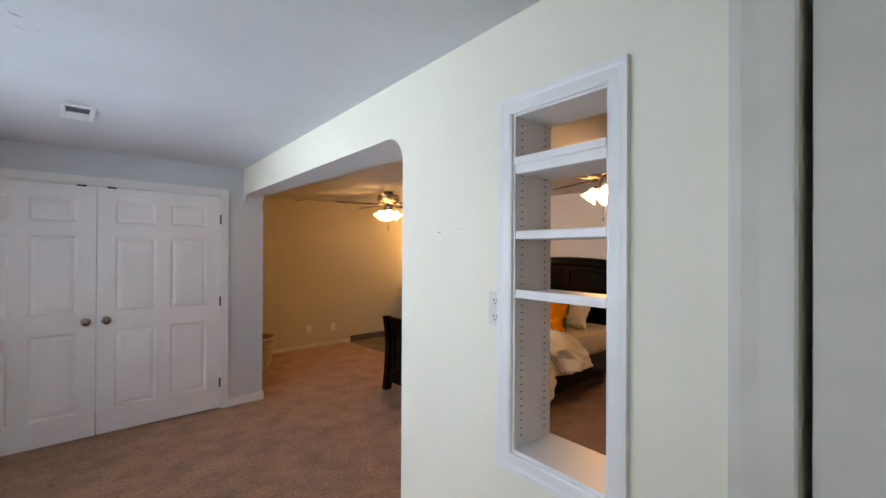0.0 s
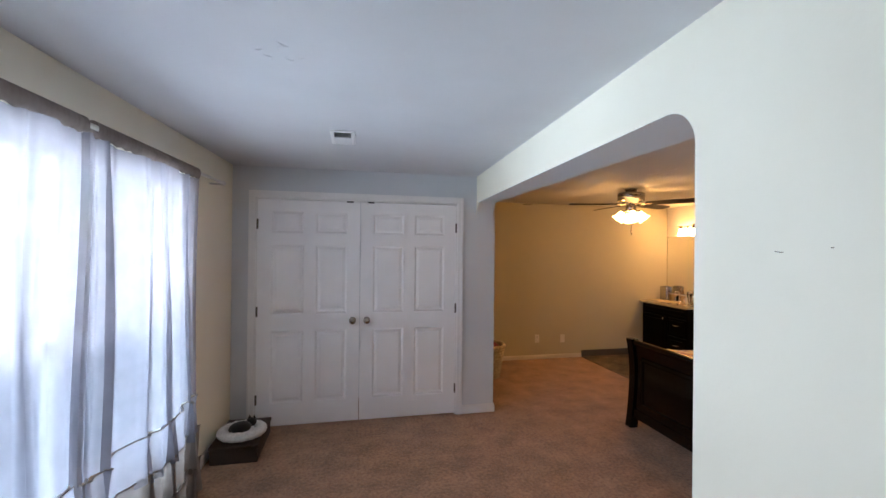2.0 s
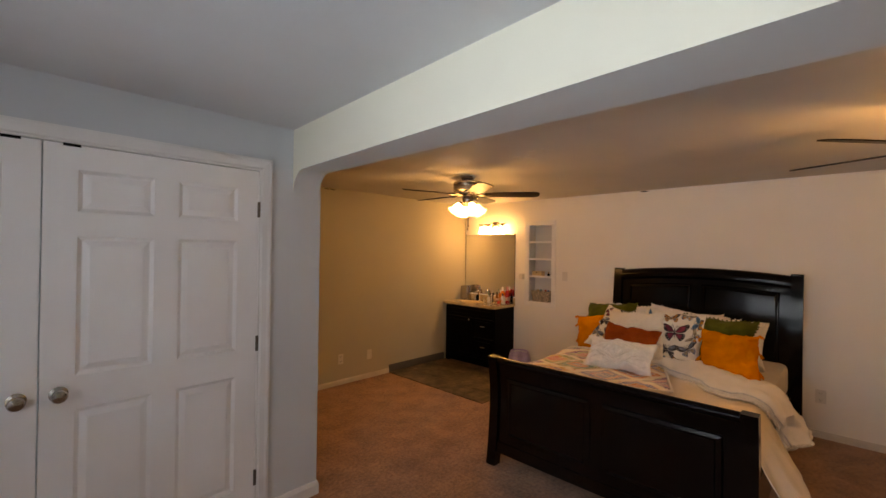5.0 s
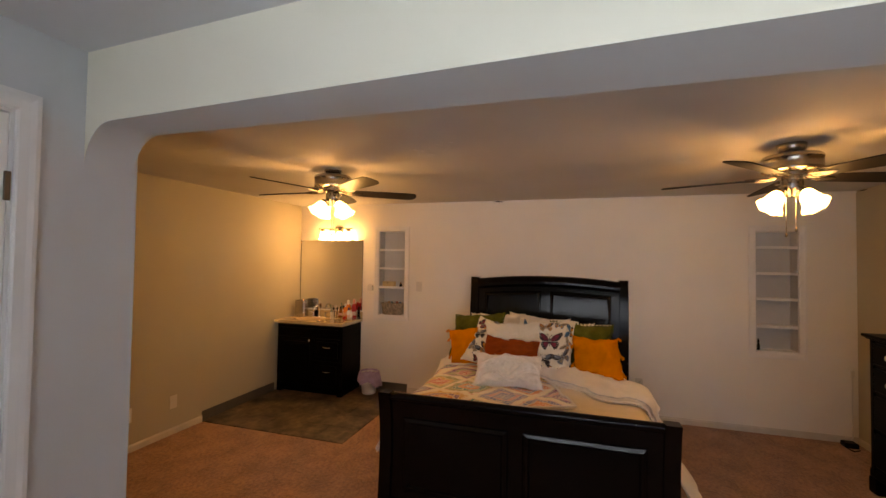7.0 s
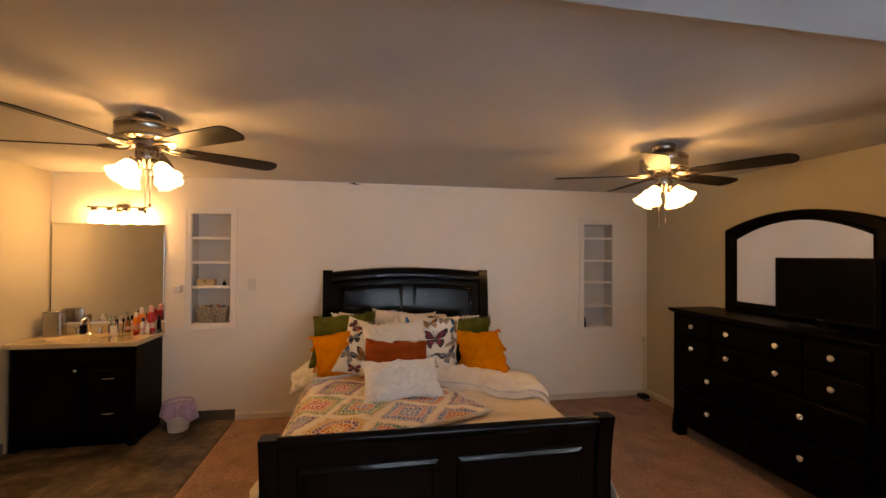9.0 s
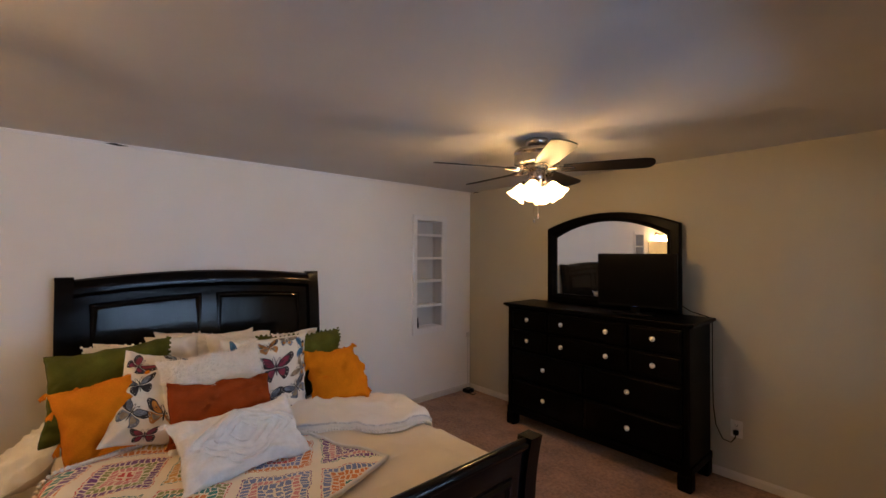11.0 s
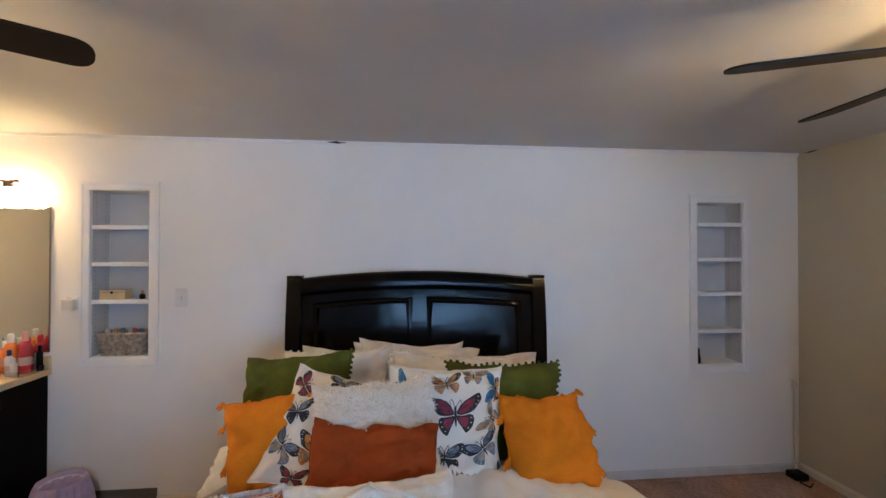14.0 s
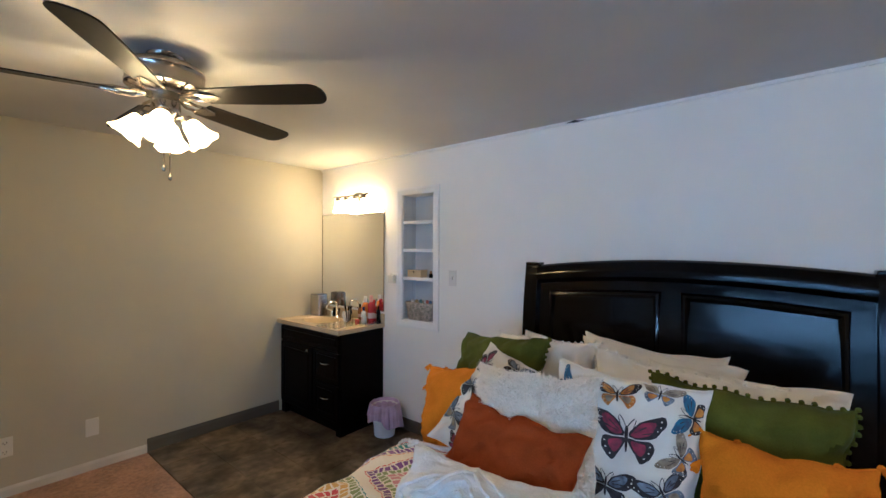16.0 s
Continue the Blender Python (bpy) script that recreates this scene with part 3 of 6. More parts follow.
def panel_door(name, x0, x1, hinge, knob_x, label):
    """A six-panel moulded door leaf, face towards -y, in its closed place."""
    z0, z1, y0, y1 = 0.014, 2.036, YC + 0.004, YC + 0.038
    ob = tagged(new(name), label, "door", "closet double doors", "structure")
    ob.matrix_world = pose((x0 + x1) / 2, y0, z0)
    hw, h, d = (x1 - x0) / 2, z1 - z0, y1 - y0
    st, mid = 0.115, 0.052
    cols = ((-hw + st, -mid), (mid, hw - st))
    rows = ((0.20, 0.845), (0.995, 1.615), (1.725, 1.915))
    bm = bmesh.new()
    xs = [-hw, cols[0][0], cols[0][1], cols[1][0], cols[1][1], hw]
    for i in (0, 2, 4):
        box(bm, (xs[i], 0, 0), (xs[i + 1], d, h))
    zs = [0, rows[0][0], rows[0][1], rows[1][0], rows[1][1], rows[2][0], rows[2][1], h]
    for i in (0, 2, 4, 6):
        for c in cols:
            box(bm, (c[0], 0, zs[i]), (c[1], d, zs[i + 1]))
    bmesh.ops.remove_doubles(bm, verts=bm.verts, dist=1e-5)
    part("leaf", bm, DOOR_PAINT, ob)
    for r in rows:
        for c in cols:
            bm = bmesh.new()
            moulded(bm, (c[0], r[0], c[1], r[1]), lambda a, b, k: Vector((a, k, b)), (0, 0.004, 0.016, 0.020, 0.042, 0.046), (0, 0.003, 0.011, 0.011, 0.004, 0.003))
            part("panel", bm, DOOR_PAINT, ob)
    kx = knob_x - (x0 + x1) / 2
    turn = pose(kx, 0, 0.925, 90)
    k = part("knob", lathed([(0.0005, -0.002), (0.031, 0), (0.033, 0.004), (0.026, 0.008), (0.012, 0.012), (0.011, 0.028), (0.018, 0.034), (0.027, 0.043), (0.029, 0.053),
                             (0.024, 0.063), (0.010, 0.067), (0.0005, 0.068)], 24, turn, False), NICKEL, ob, "brushed nickel round knob", True)
    hx = hinge - (x0 + x1) / 2
    for hz in (0.24, 1.02, 1.80):
        part("hinge", boxes(((hx - 0.008, -0.008, hz - 0.045), (hx + 0.008, 0.0, hz + 0.045)), bevel=0.002), BRASS_DARK, ob, "dark metal hinge")
    part("latch", boxes(((kx + (-0.06 if kx > 0 else 0.0), -0.004, h - 0.008), (kx + (0.0 if kx > 0 else 0.06), 0.010, h + 0.004))), BLACK, ob)
    return ob


panel_door("door_1", -0.393, 0.498, -0.393, 0.436, "closed white six-panel closet door, hinged at the window end")
panel_door("door_2", 0.504, 1.416, 1.416, 0.566, "closed white six-panel closet door, hinged beside the arch")

# the entry door, shut, in the dividing wall
casing("trim_entry", (ENTRY[0], ENTRY[1], ENTRY[2]), lambda a, z, o: Vector((XD0 - o, a, z)), 0.116, "wide casing round the entry door, shade put in its colour").matrix_world = DIV
d3 = tagged(new("door_3"), "closed plain entry door, shade put in its colour", "door", kind="structure")
d3.matrix_world = DIV @ pose(XD0 + 0.02, 0, 0)
part("leaf", boxes(((0, ENTRY[0] + 0.01, 0.01), (0.035, ENTRY[1] - 0.016, ENTRY[2] - 0.01)), bevel=0.002), ENTRY_SHADED, d3)
# sheet added behind the leaf; its dark colour is the jamb gap's shade
structure("entry_back", boxes(((XD1 - 0.02, ENTRY[0], 0), (XD1 - 0.002, ENTRY[1], ENTRY[2]))), SHADE_AND_CRACK, "added dark sheet behind the entry door, shading its gap", "wall").matrix_world = DIV

# ceiling vent
vent = thing("ceiling_vent", pose(0.36, 3.68, HC), "white metal register in the first room's ceiling", "vent")
part("frame", boxes(((-0.075, -0.16, -0.008), (0.075, -0.135, 0)), ((-0.075, 0.135, -0.008), (0.075, 0.16, 0)), ((-0.075, -0.135, -0.008), (-0.052, 0.135, 0)), ((0.052, -0.135, -0.008), (0.075, 0.135, 0)), bevel=0.002), TRIM, vent)
# flat sheet on the uncut ceiling; the duct's shade is its colour
part("backing", boxes(((-0.052, -0.135, -0.002), (0.052, 0.135, 0.0))), HOLLOW_SHADE, vent, "dark sheet behind the slats, standing for the duct's shade")
for k in range(11):
    y = -0.125 + k * 0.025
    bm = bmesh.new()
    prism(bm, [(y, -0.001), (y + 0.002, -0.001), (y + (0.014 if k > 4 else -0.012), -0.009), (y + (0.012 if k > 4 else -0.014), -0.009)], lambda a, b, d: Vector((d, a, b)), -0.052, 0.052)
    part("slat", bm, TRIM, vent)
part("lever", boxes(((0.078, -0.10, -0.014), (0.082, 0.10, -0.004))), TRIM, vent)


def frame_trim(rect, f, w, t=0.018):
    """Picture-frame trim round a rectangle (a0, a1, z0, z1), with mitred, moulded sides."""
    a0, a1, z0, z1 = rect
    bm = bmesh.new()
    prof = [(0.0, 0.0), (0.0, t * 0.6), (w * 0.12, t * 0.8), (w * 0.6, t * 0.85), (w * 0.75, t), (w, t), (w, 0.0)]
    rings = [[bm.verts.new(f(a, z, o)) for a, z in ((a0 - d, z0 - d), (a1 + d, z0 - d), (a1 + d, z1 + d), (a0 - d, z1 + d))] for d, o in prof]
    for p, q in zip(rings, rings[1:]):
        for i in range(4):
            bm.faces.new((p[i], p[(i + 1) % 4], q[(i + 1) % 4], q[i]))
    return bm


# shelf passage through the dividing wall
ps = thing("built_in_shelf", DIV @ pose(XD0, 0, 0), "white open-backed shelf unit built through the wall", "shelf")
a0, a1, z0, z1 = PASS
for out, sx in ((XD0, -1), (XD1, 1)):
    part("trim_frame", frame_trim(PASS, lambda a, z, o: Vector((out - XD0 + sx * o, a, z)), 0.057), TRIM, ps)
part("side_panel", boxes(((0.0, a1 - 0.008, z0), (0.195, a1, z1))), TRIM, ps)
part("side_panel", boxes(((0.0, a0, z0), (0.195, a0 + 0.008, z1))), TRIM, ps)
part("top_panel", boxes(((0.0, a0 + 0.008, z1 - 0.008), (0.195, a1 - 0.008, z1))), TRIM, ps)
part("bottom_panel", boxes(((-0.004, a0 + 0.008, z0), (0.199, a1 - 0.008, z0 + 0.012))), TRIM, ps)
for sz, th in ((1.786, 0.056), (1.568, 0.028), (1.371, 0.029)):
    board = part("shelf", boxes(((0.014, a0 + 0.009, sz), (0.195, a1 - 0.009, sz + 0.018)), bevel=0.002), TRIM, ps)
    part("lip", boxes(((0.000, a0 + 0.009, sz), (0.0135, a1 - 0.009, sz + th)), bevel=0.003), TRIM, board)
    if th > 0.05:
        part("bead", boxes(((-0.006, a0 + 0.009, sz + th * 0.55), (-0.0005, a1 - 0.009, sz + th)), bevel=0.002), TRIM, board)
# peg holes as thin dark flakes, coloured like the shade inside them
bm = bmesh.new()
for k in range(50):
    z = z0 + 0.05 + k * 0.0245
    for x in (0.035, 0.16):
        for face in (a1 - 0.0085, a0 + 0.0085):
            prism(bm, [(x - 0.004, z - 0.002), (x + 0.004, z - 0.002), (x + 0.004, z + 0.002), (x - 0.004, z + 0.002)], lambda a, b, d: Vector((a, d, b)), face - 0.0004, face + 0.0004)
tagged(part("peg_hole_marks", bm, HOLLOW_SHADE, ps), kind="stuff")


def plate(name, m, label, slots=True, toggle=False, w=0.072, h=0.118):
    """A wall plate; its face towards +z of its pose, up along +y."""
    ob = thing(name, m, label, "switch" if toggle else "outlet")
    part("plate", boxes(((-w / 2, -h / 2, 0), (w / 2, h / 2, 0.006)), bevel=0.003), PLASTIC_W, ob)
    if toggle:
        part("toggle", boxes(((-0.006, -0.012, 0.006), (0.006, 0.014, 0.018)), bevel=0.002), PLASTIC_W, ob)
    if slots:
        for sy in (-0.028, 0.028):
            soc = part("socket", boxes(((-0.017, sy - 0.015, 0.006), (0.017, sy + 0.015, 0.0085)), bevel=0.001), PLASTIC_W, ob)
            # slots are raised pieces, dark for the shade of real ones
            part("slot", boxes(((-0.009, sy - 0.004, 0.0085), (-0.006, sy + 0.007, 0.0092)), ((0.006, sy - 0.004, 0.0085), (0.009, sy + 0.007, 0.0092)), ((-0.003, sy - 0.012, 0.0085), (0.003, sy - 0.008, 0.0092))), HOLLOW_SHADE, soc)
    return ob


def on_x(x, y, z, sign):      # a pose on a wall of constant x
    return Matrix.Translation((x, y, z)) @ Euler((radians(90), 0, radians(90 if sign > 0 else -90))).to_matrix().to_4x4()


def on_y(x, y, z, sign):
    return Matrix.Translation((x, y, z)) @ Euler((radians(90), 0, radians(180 if sign > 0 else 0))).to_matrix().to_4x4()


plate("wall_outlet", DIV @ on_x(XD0, 1.393, 1.326, -1), "white double outlet on the cream wall", w=0.072, h=0.118)
plate("wall_outlet", on_y(3.12, YL, 0.30, -1), "white plastic outlet low on the greige wall", w=0.07)
plate("wall_outlet", on_y(3.53, YL, 0.29, -1), "white blank plate low on the greige wall", slots=False)
plate("wall_outlet", on_x(XH, 2.51, 0.36, -1), "white double outlet beside the headboard")
plate("wall_outlet", on_y(2.70, YR, 0.36, 1), "white outlet beside the dresser with a plugged cord")
plate("wall_outlet", on_y(4.66, YR, 0.30, 1), "white outlet in the corner by the dresser", slots=False)
plate("light_switch", on_x(XH, 4.945, 1.285, -1), "white toggle switch plate near the bed", False, True)
sw = plate("night_light", on_x(XH, 5.585, 1.255, -1), "small white plug-in night light beside the niche", False, False, 0.075, 0.075)
part("lens", boxes(((-0.034, -0.040, 0.006), (0.034, 0.030, 0.045)), bevel=0.008), PLASTIC_W, sw)
part("sensor", lathed([(0.012, 0.030), (0.013, 0.034), (0.0005, 0.040)], 14, Matrix.Translation((0, 0.036, 0)), False), PLASTIC_W, sw, "", True)
nail = thing("picture_nail", DIV @ pose(XD0, 1.715, 1.602), "small bent nail stuck in the cream wall", "nail")
part("shank", tubed([(0.0, -0.008, 0), (-0.005, -0.007, 0.0), (-0.006, 0.008, 0.002)], 0.0011, 6), NICKEL, nail)
nail = thing("picture_nail", DIV @ pose(XD0, 1.594, 1.613), "small bent nail stuck in the cream wall", "nail")
part("shank", tubed([(0.0, 0, 0), (-0.006, 0.0, 0.0)], 0.0014, 6), NICKEL, nail)


# ---- first room: glass door and curtains ----
w1 = tagged(new("window_1"), "white framed glass door with bright daylight behind", "window", kind="structure")
w1.matrix_world = SKEW @ pose(XW - 0.10, 0, 0)
y0, y1, z0, z1 = WIN
bm = boxes(((-0.03, y0, z0), (0.03, y0 + 0.06, z1)), ((-0.03, y1 - 0.06, z0), (0.03, y1, z1)), ((-0.03, y0 + 0.06, z0), (0.03, y1 - 0.06, z0 + 0.07)), ((-0.03, y0 + 0.06, z1 - 0.06), (0.03, y1 - 0.06, z1)), bevel=0.004)
part("window_frame", bm, TRIM, w1)
for k in (1, 2, 3):
    y = y0 + (y1 - y0) * k / 4
    part("mullion", boxes(((-0.03, y - 0.045, z0 + 0.07), (0.03, y + 0.045, z1 - 0.06)), bevel=0.004), TRIM, w1)
for k in range(4):
    p, q = y0 + (y1 - y0) * k / 4 + 0.045, y0 + (y1 - y0) * (k + 1) / 4 - 0.045
    part("rail", boxes(((-0.02, p, 1.13), (0.02, q, 1.21))), TRIM, w1)
    part("rail", boxes(((-0.012, p, 1.60), (0.012, q, 1.625))), TRIM, w1)
    pane = part("pane", boxes(((-0.003, p, z0 + 0.07), (0.003, q, z1 - 0.06))), glass("window_glass"), w1)
    pane.visible_shadow = False
bm = bmesh.new()
prism(bm, [(-8, -1.2), (14, -1.2), (14, 7), (-8, 7)], lambda a, b, d: Vector((d, a, b)), -9.0, -8.95)
structure("backdrop", bm, SKY_BACK, "bright hazy daylight outside", "backdrop")
structure("sill", boxes(((XW - 0.15, y0, z0 - 0.02), (XW + 0.02, y1, z0))), TRIM, "white threshold under the glass door", "trim").matrix_world = SKEW

rod = thing("curtain_rod", SKEW @ pose(XW + 0.085, 0, 2.092), "white metal curtain rod with a plain end", "curtain rod")
part("rod", tubed([(0, -0.9, 0), (0, 4.36, 0)], 0.011, 12), ROD, rod, "", True)
part("finial", lathed([(0.011, 0), (0.016, 0.004), (0.019, 0.012), (0.014, 0.024), (0.0005, 0.03)], 16, pose(0, 4.36, 0, -90), False), ROD, rod, "", True)
for y in (4.33, -0.5):
    part("bracket", tubed([(-0.085, y, -0.01), (-0.04, y, -0.012), (0, y, -0.012)], 0.007, 8), ROD, rod)


def curtain(y0, y1, seed, hem, label, loose=False):
    """A sheer panel with a gathered rod pocket, soft folds, and three ruffled tiers at its foot."""
    rnd = random.Random(seed)
    ph = [rnd.uniform(0, 6.28) for _ in range(6)]
    w = y1 - y0
    ob = thing("curtain", SKEW @ pose(XW + 0.085, y0, 0), label, "curtain", "sheer curtains on the rod")

    def fold(s, z):
        t = s * w
        k = 0.55 + 0.45 * (2.1 - z) / 2.1
        return k * (0.030 * math.sin(t * 33 + ph[0] + 0.5 * math.sin(t * 5 + ph[1])) + 0.011 * math.sin(t * 71 + ph[2] + 0.8 * math.sin(t * 7)) + 0.006 * math.sin(t * 139 + ph[4]) + 0.018 * math.sin(t * 9 + ph[3] + z * 0.5)) + 0.008 * math.sin(z * 3 + ph[4] + t * 3)

    def at(s, z):
        along = s if loose and s > 0.75 else s - 0.78 * math.sin(12.566 * s) / 12.566
        return Vector((0.012 + fold(s, z), w * along + 0.060 * math.sin(s * w * 27 + ph[2] + 0.7 * math.sin(s * w * 6)) * (0.45 + 0.55 * min(1, (2.1 - z) * 1.2)) * min(1, 12 * s, 12 * (1 - s)) + 0.012 * math.sin(z * 2.3 + s * 19 + ph[5]) * (2.1 - z), z))
    zt, zb = 2.05, hem
    bm = bmesh.new()
    grid(bm, int(w * 210), 22, lambda u, v: at(u, zt + (zb - zt) * v))
    part("panel", bm, SHEER, ob, "", True)
    bm = bmesh.new()
    n = int(w * 260)

    def pocket(u, v):
        a = 2 * math.pi * v
        t = u * w
        bunch = math.exp(-(min(u, 1 if loose else 1 - u, abs(u - 0.5)) / 0.055) ** 2)
        pleat = 0.07 * math.sin(t * 88 + ph[1] + 1.5 * math.sin(t * 11)) + (0.05 + 0.12 * bunch) * math.sin(t * 230 + ph[3])
        low = max(0.0, -math.sin(a))
        return Vector((0.020 * (1 + pleat + 0.15 * bunch) * math.cos(a), t, 2.084 + 0.034 * math.sin(a) - 0.004 * low * math.sin(t * 88 + ph[2])))
    grid(bm, n, 14, pocket)
    part("rod_pocket", bm, SHEER_T, ob, "gathered rod pocket, backlit dimness put in its taupe", True)
    for k in range(3):
        top = hem - k * (hem - 0.03) / 3
        bot = max(0.012, top - (hem - 0.03) / 3 - 0.03)

        def tier(u, v):
            p = at(u, top + (bot - top) * v)
            amp = 0.004 + 0.022 * v
            t = u * w
            return p + Vector((0.012 + 0.012 * k + amp * math.sin(t * 62 + k * 2 + ph[k]) + 0.5 * amp * math.sin(t * 131 + ph[k + 1]), 0.010 * math.sin(t * 77 + ph[k]) * v, 0.012 * math.sin(t * 13 + ph[2]) * (1 if v > 0.5 else 0.6)))
        bm = bmesh.new()
        grid(bm, int(w * 150), 6, tier)
        part("ruffle", bm, SHEER_T if k else SHEER, ob, "gathered ruffle tier", True)
        bm = bmesh.new()
        tube(bm, [tier(i / 60, 0) + Vector((0.004, 0, 0.002)) for i in range(61)], 0.004, 5)
        part("seam", bm, HEADER, ob)
    return ob


curtain(1.70, 2.835, 17, 0.66, "sheer white curtain with ruffled hem, bunched at the gap")
curtain(2.875, 3.905, 29, 0.64, "sheer white curtain with ruffled hem at the end of the rod", True)


# ---- first room: plush toy on its box ----
bx = thing("storage_box", pose(-0.415, 4.49, 0), "low dark brown box on the carpet by the window", "box")
part("body", boxes(((-0.165, -0.26, 0.0), (0.165, 0.26, 0.105)), bevel=0.006), BROWN_BOX, bx)
part("lid", boxes(((-0.172, -0.267, 0.105), (0.172, 0.267, 0.132)), bevel=0.006), BROWN_BOX, bx)
pb = thing("pet_bed", pose(-0.40, 4.42, 0.132, 0, 0, 12), "white round plush toy bed with a black plush lying in it", "plush toy")
bm = bmesh.new()
grid(bm, 40, 12, lambda u, v: Vector(((0.125 + 0.036 * math.cos(6.2832 * v)) * math.cos(6.2832 * u) * 1.12, (0.125 + 0.036 * math.cos(6.2832 * v)) * math.sin(6.2832 * u), 0.036 + 0.034 * math.sin(6.2832 * v) + 0.003 * math.sin(u * 90))))
part("rim", bm, PLUSH_W, pb, "", True)
part("cushion", lathed([(0.0005, 0.012), (0.09, 0.012), (0.11, 0.03), (0.09, 0.04), (0.0005, 0.045)], 24, Matrix(), False), PLUSH_W, pb, "", True)
bm = bmesh.new()
bmesh.ops.create_uvsphere(bm, u_segments=20, v_segments=12, radius=1, matrix=Matrix.LocRotScale((-0.015, -0.01, 0.065), Euler((0, 0, 0.4)), (0.085, 0.065, 0.045)))
bmesh.ops.create_uvsphere(bm, u_segments=16, v_segments=10, radius=1, matrix=Matrix.LocRotScale((0.065, 0.045, 0.078), Euler((0, 0.2, 0.4)), (0.040, 0.036, 0.034)))
for dx, dy in ((0.052, 0.070), (0.085, 0.052)):
    bmesh.ops.create_cone(bm, cap_ends=True, segments=8, radius1=0.014, radius2=0.001, depth=0.03, matrix=Matrix.Translation((dx, dy, 0.112)))
part("plush", bm, PLUSH_B, pb, "plain black plush shape", True)


# ---- bedroom: tiled corner ----
tp = structure("floor_tile", boxes(((3.845, 5.08, 0.0005), (XH, YL, 0.003))), GROUT, "brown stone-look tiled floor under the vanity", "floor")


# ---- bedroom: shelf niches and what stands in them ----
def niche(rect, shelves, label):
    n0, n1, z0, z1 = rect
    ob = thing("wall_niche", pose(XH, 0, 0), label, "shelf niche", "recessed wall niches")
    part("trim_frame", frame_trim(rect, lambda a, z, o: Vector((-o, a, z)), 0.058, 0.016), TRIM, ob)
    for p, q in ((n0, n0 + 0.008), (n1 - 0.008, n1)):
        part("side_panel", boxes(((0.001, p, z0), (0.15, q, z1))), NICHE_GREY, ob)
    part("bottom_panel", boxes(((-0.004, n0 + 0.008, z0), (0.15, n1 - 0.008, z0 + 0.010))), TRIM, ob)
    for s in shelves:
        bm = boxes(((0.006, n0 + 0.009, s - 0.016), (0.15, n1 - 0.009, s)), ((-0.006, n0 + 0.009, s - 0.022), (0.006, n1 - 0.009, s + 0.004)), bevel=0.002)
        part("shelf", bm, TRIM, ob)
    # dark flakes again for the shaded peg holes
    bm = bmesh.new()
    for k in range(38):
        z = z0 + 0.05 + k * 0.027
        for x in (0.03, 0.115):
            for face in (n0 + 0.0084, n1 - 0.0084):
                prism(bm, [(x - 0.003, z - 0.002), (x + 0.003, z - 0.002), (x + 0.003, z + 0.002), (x - 0.003, z + 0.002)], lambda a, b, d: Vector((a, d, b)), face - 0.0004, face + 0.0004)
    tagged(part("peg_hole_marks", bm, HOLLOW_SHADE, ob), kind="stuff")
    return ob


niche(NICHE_L, (1.735, 1.505, 1.272), "white recessed wall shelf beside the vanity, partly filled")
niche(NICHE_R, (1.785, 1.535, 1.29, 1.025), "white recessed wall shelf near the corner, almost empty")
jb = thing("trinket_box", pose(XH + 0.055, 5.365, 1.274), "small cream lidded box with a dark clasp", "box")
part("body", boxes(((-0.04, -0.075, 0), (0.04, 0.075, 0.045)), bevel=0.003), MARBLE, jb)
part("lid", boxes(((-0.042, -0.077, 0.046), (0.042, 0.077, 0.062)), bevel=0.004), MARBLE, jb)
part("clasp", boxes(((-0.045, -0.006, 0.038), (-0.041, 0.006, 0.052))), BLACK, jb)


def bottle(name, m, prof, material, cap_prof, cap_mat, label, band=None):
    ob = thing(name, m, label, name.replace("_", " "))
    part("body", lathed(prof, 18), material, ob, "", True)
    part("cap", lathed(cap_prof, 14), cap_mat, ob, "", True)
    if band:
        z0, z1, r, bmat = band
        part("label_band", lathed([(r, z0), (r, z1)], 18, Matrix(), False), bmat, ob)
    return ob


def plain(r, h, neck):
    return [(r * 0.9, 0), (r, 0.004), (r, h * 0.8), (r * 0.85, h * 0.88), (neck, h * 0.94), (neck, h)]


bottle("perfume_bottle", pose(XH + 0.045, 5.205, 1.274), plain(0.016, 0.035, 0.007), BLACK, [(0.009, 0.035), (0.010, 0.05), (0.004, 0.056)], colour_mat("amber_cap", (0.35, 0.2, 0.08)), "small dark perfume bottle on the niche shelf")
bottle("dropper_bottle", pose(XH + 0.020, 1.452, 0.785), plain(0.014, 0.06, 0.007), BLACK, [(0.009, 0.06), (0.009, 0.095), (0.005, 0.110)], BLACK, "small black bottle on the niche floor")


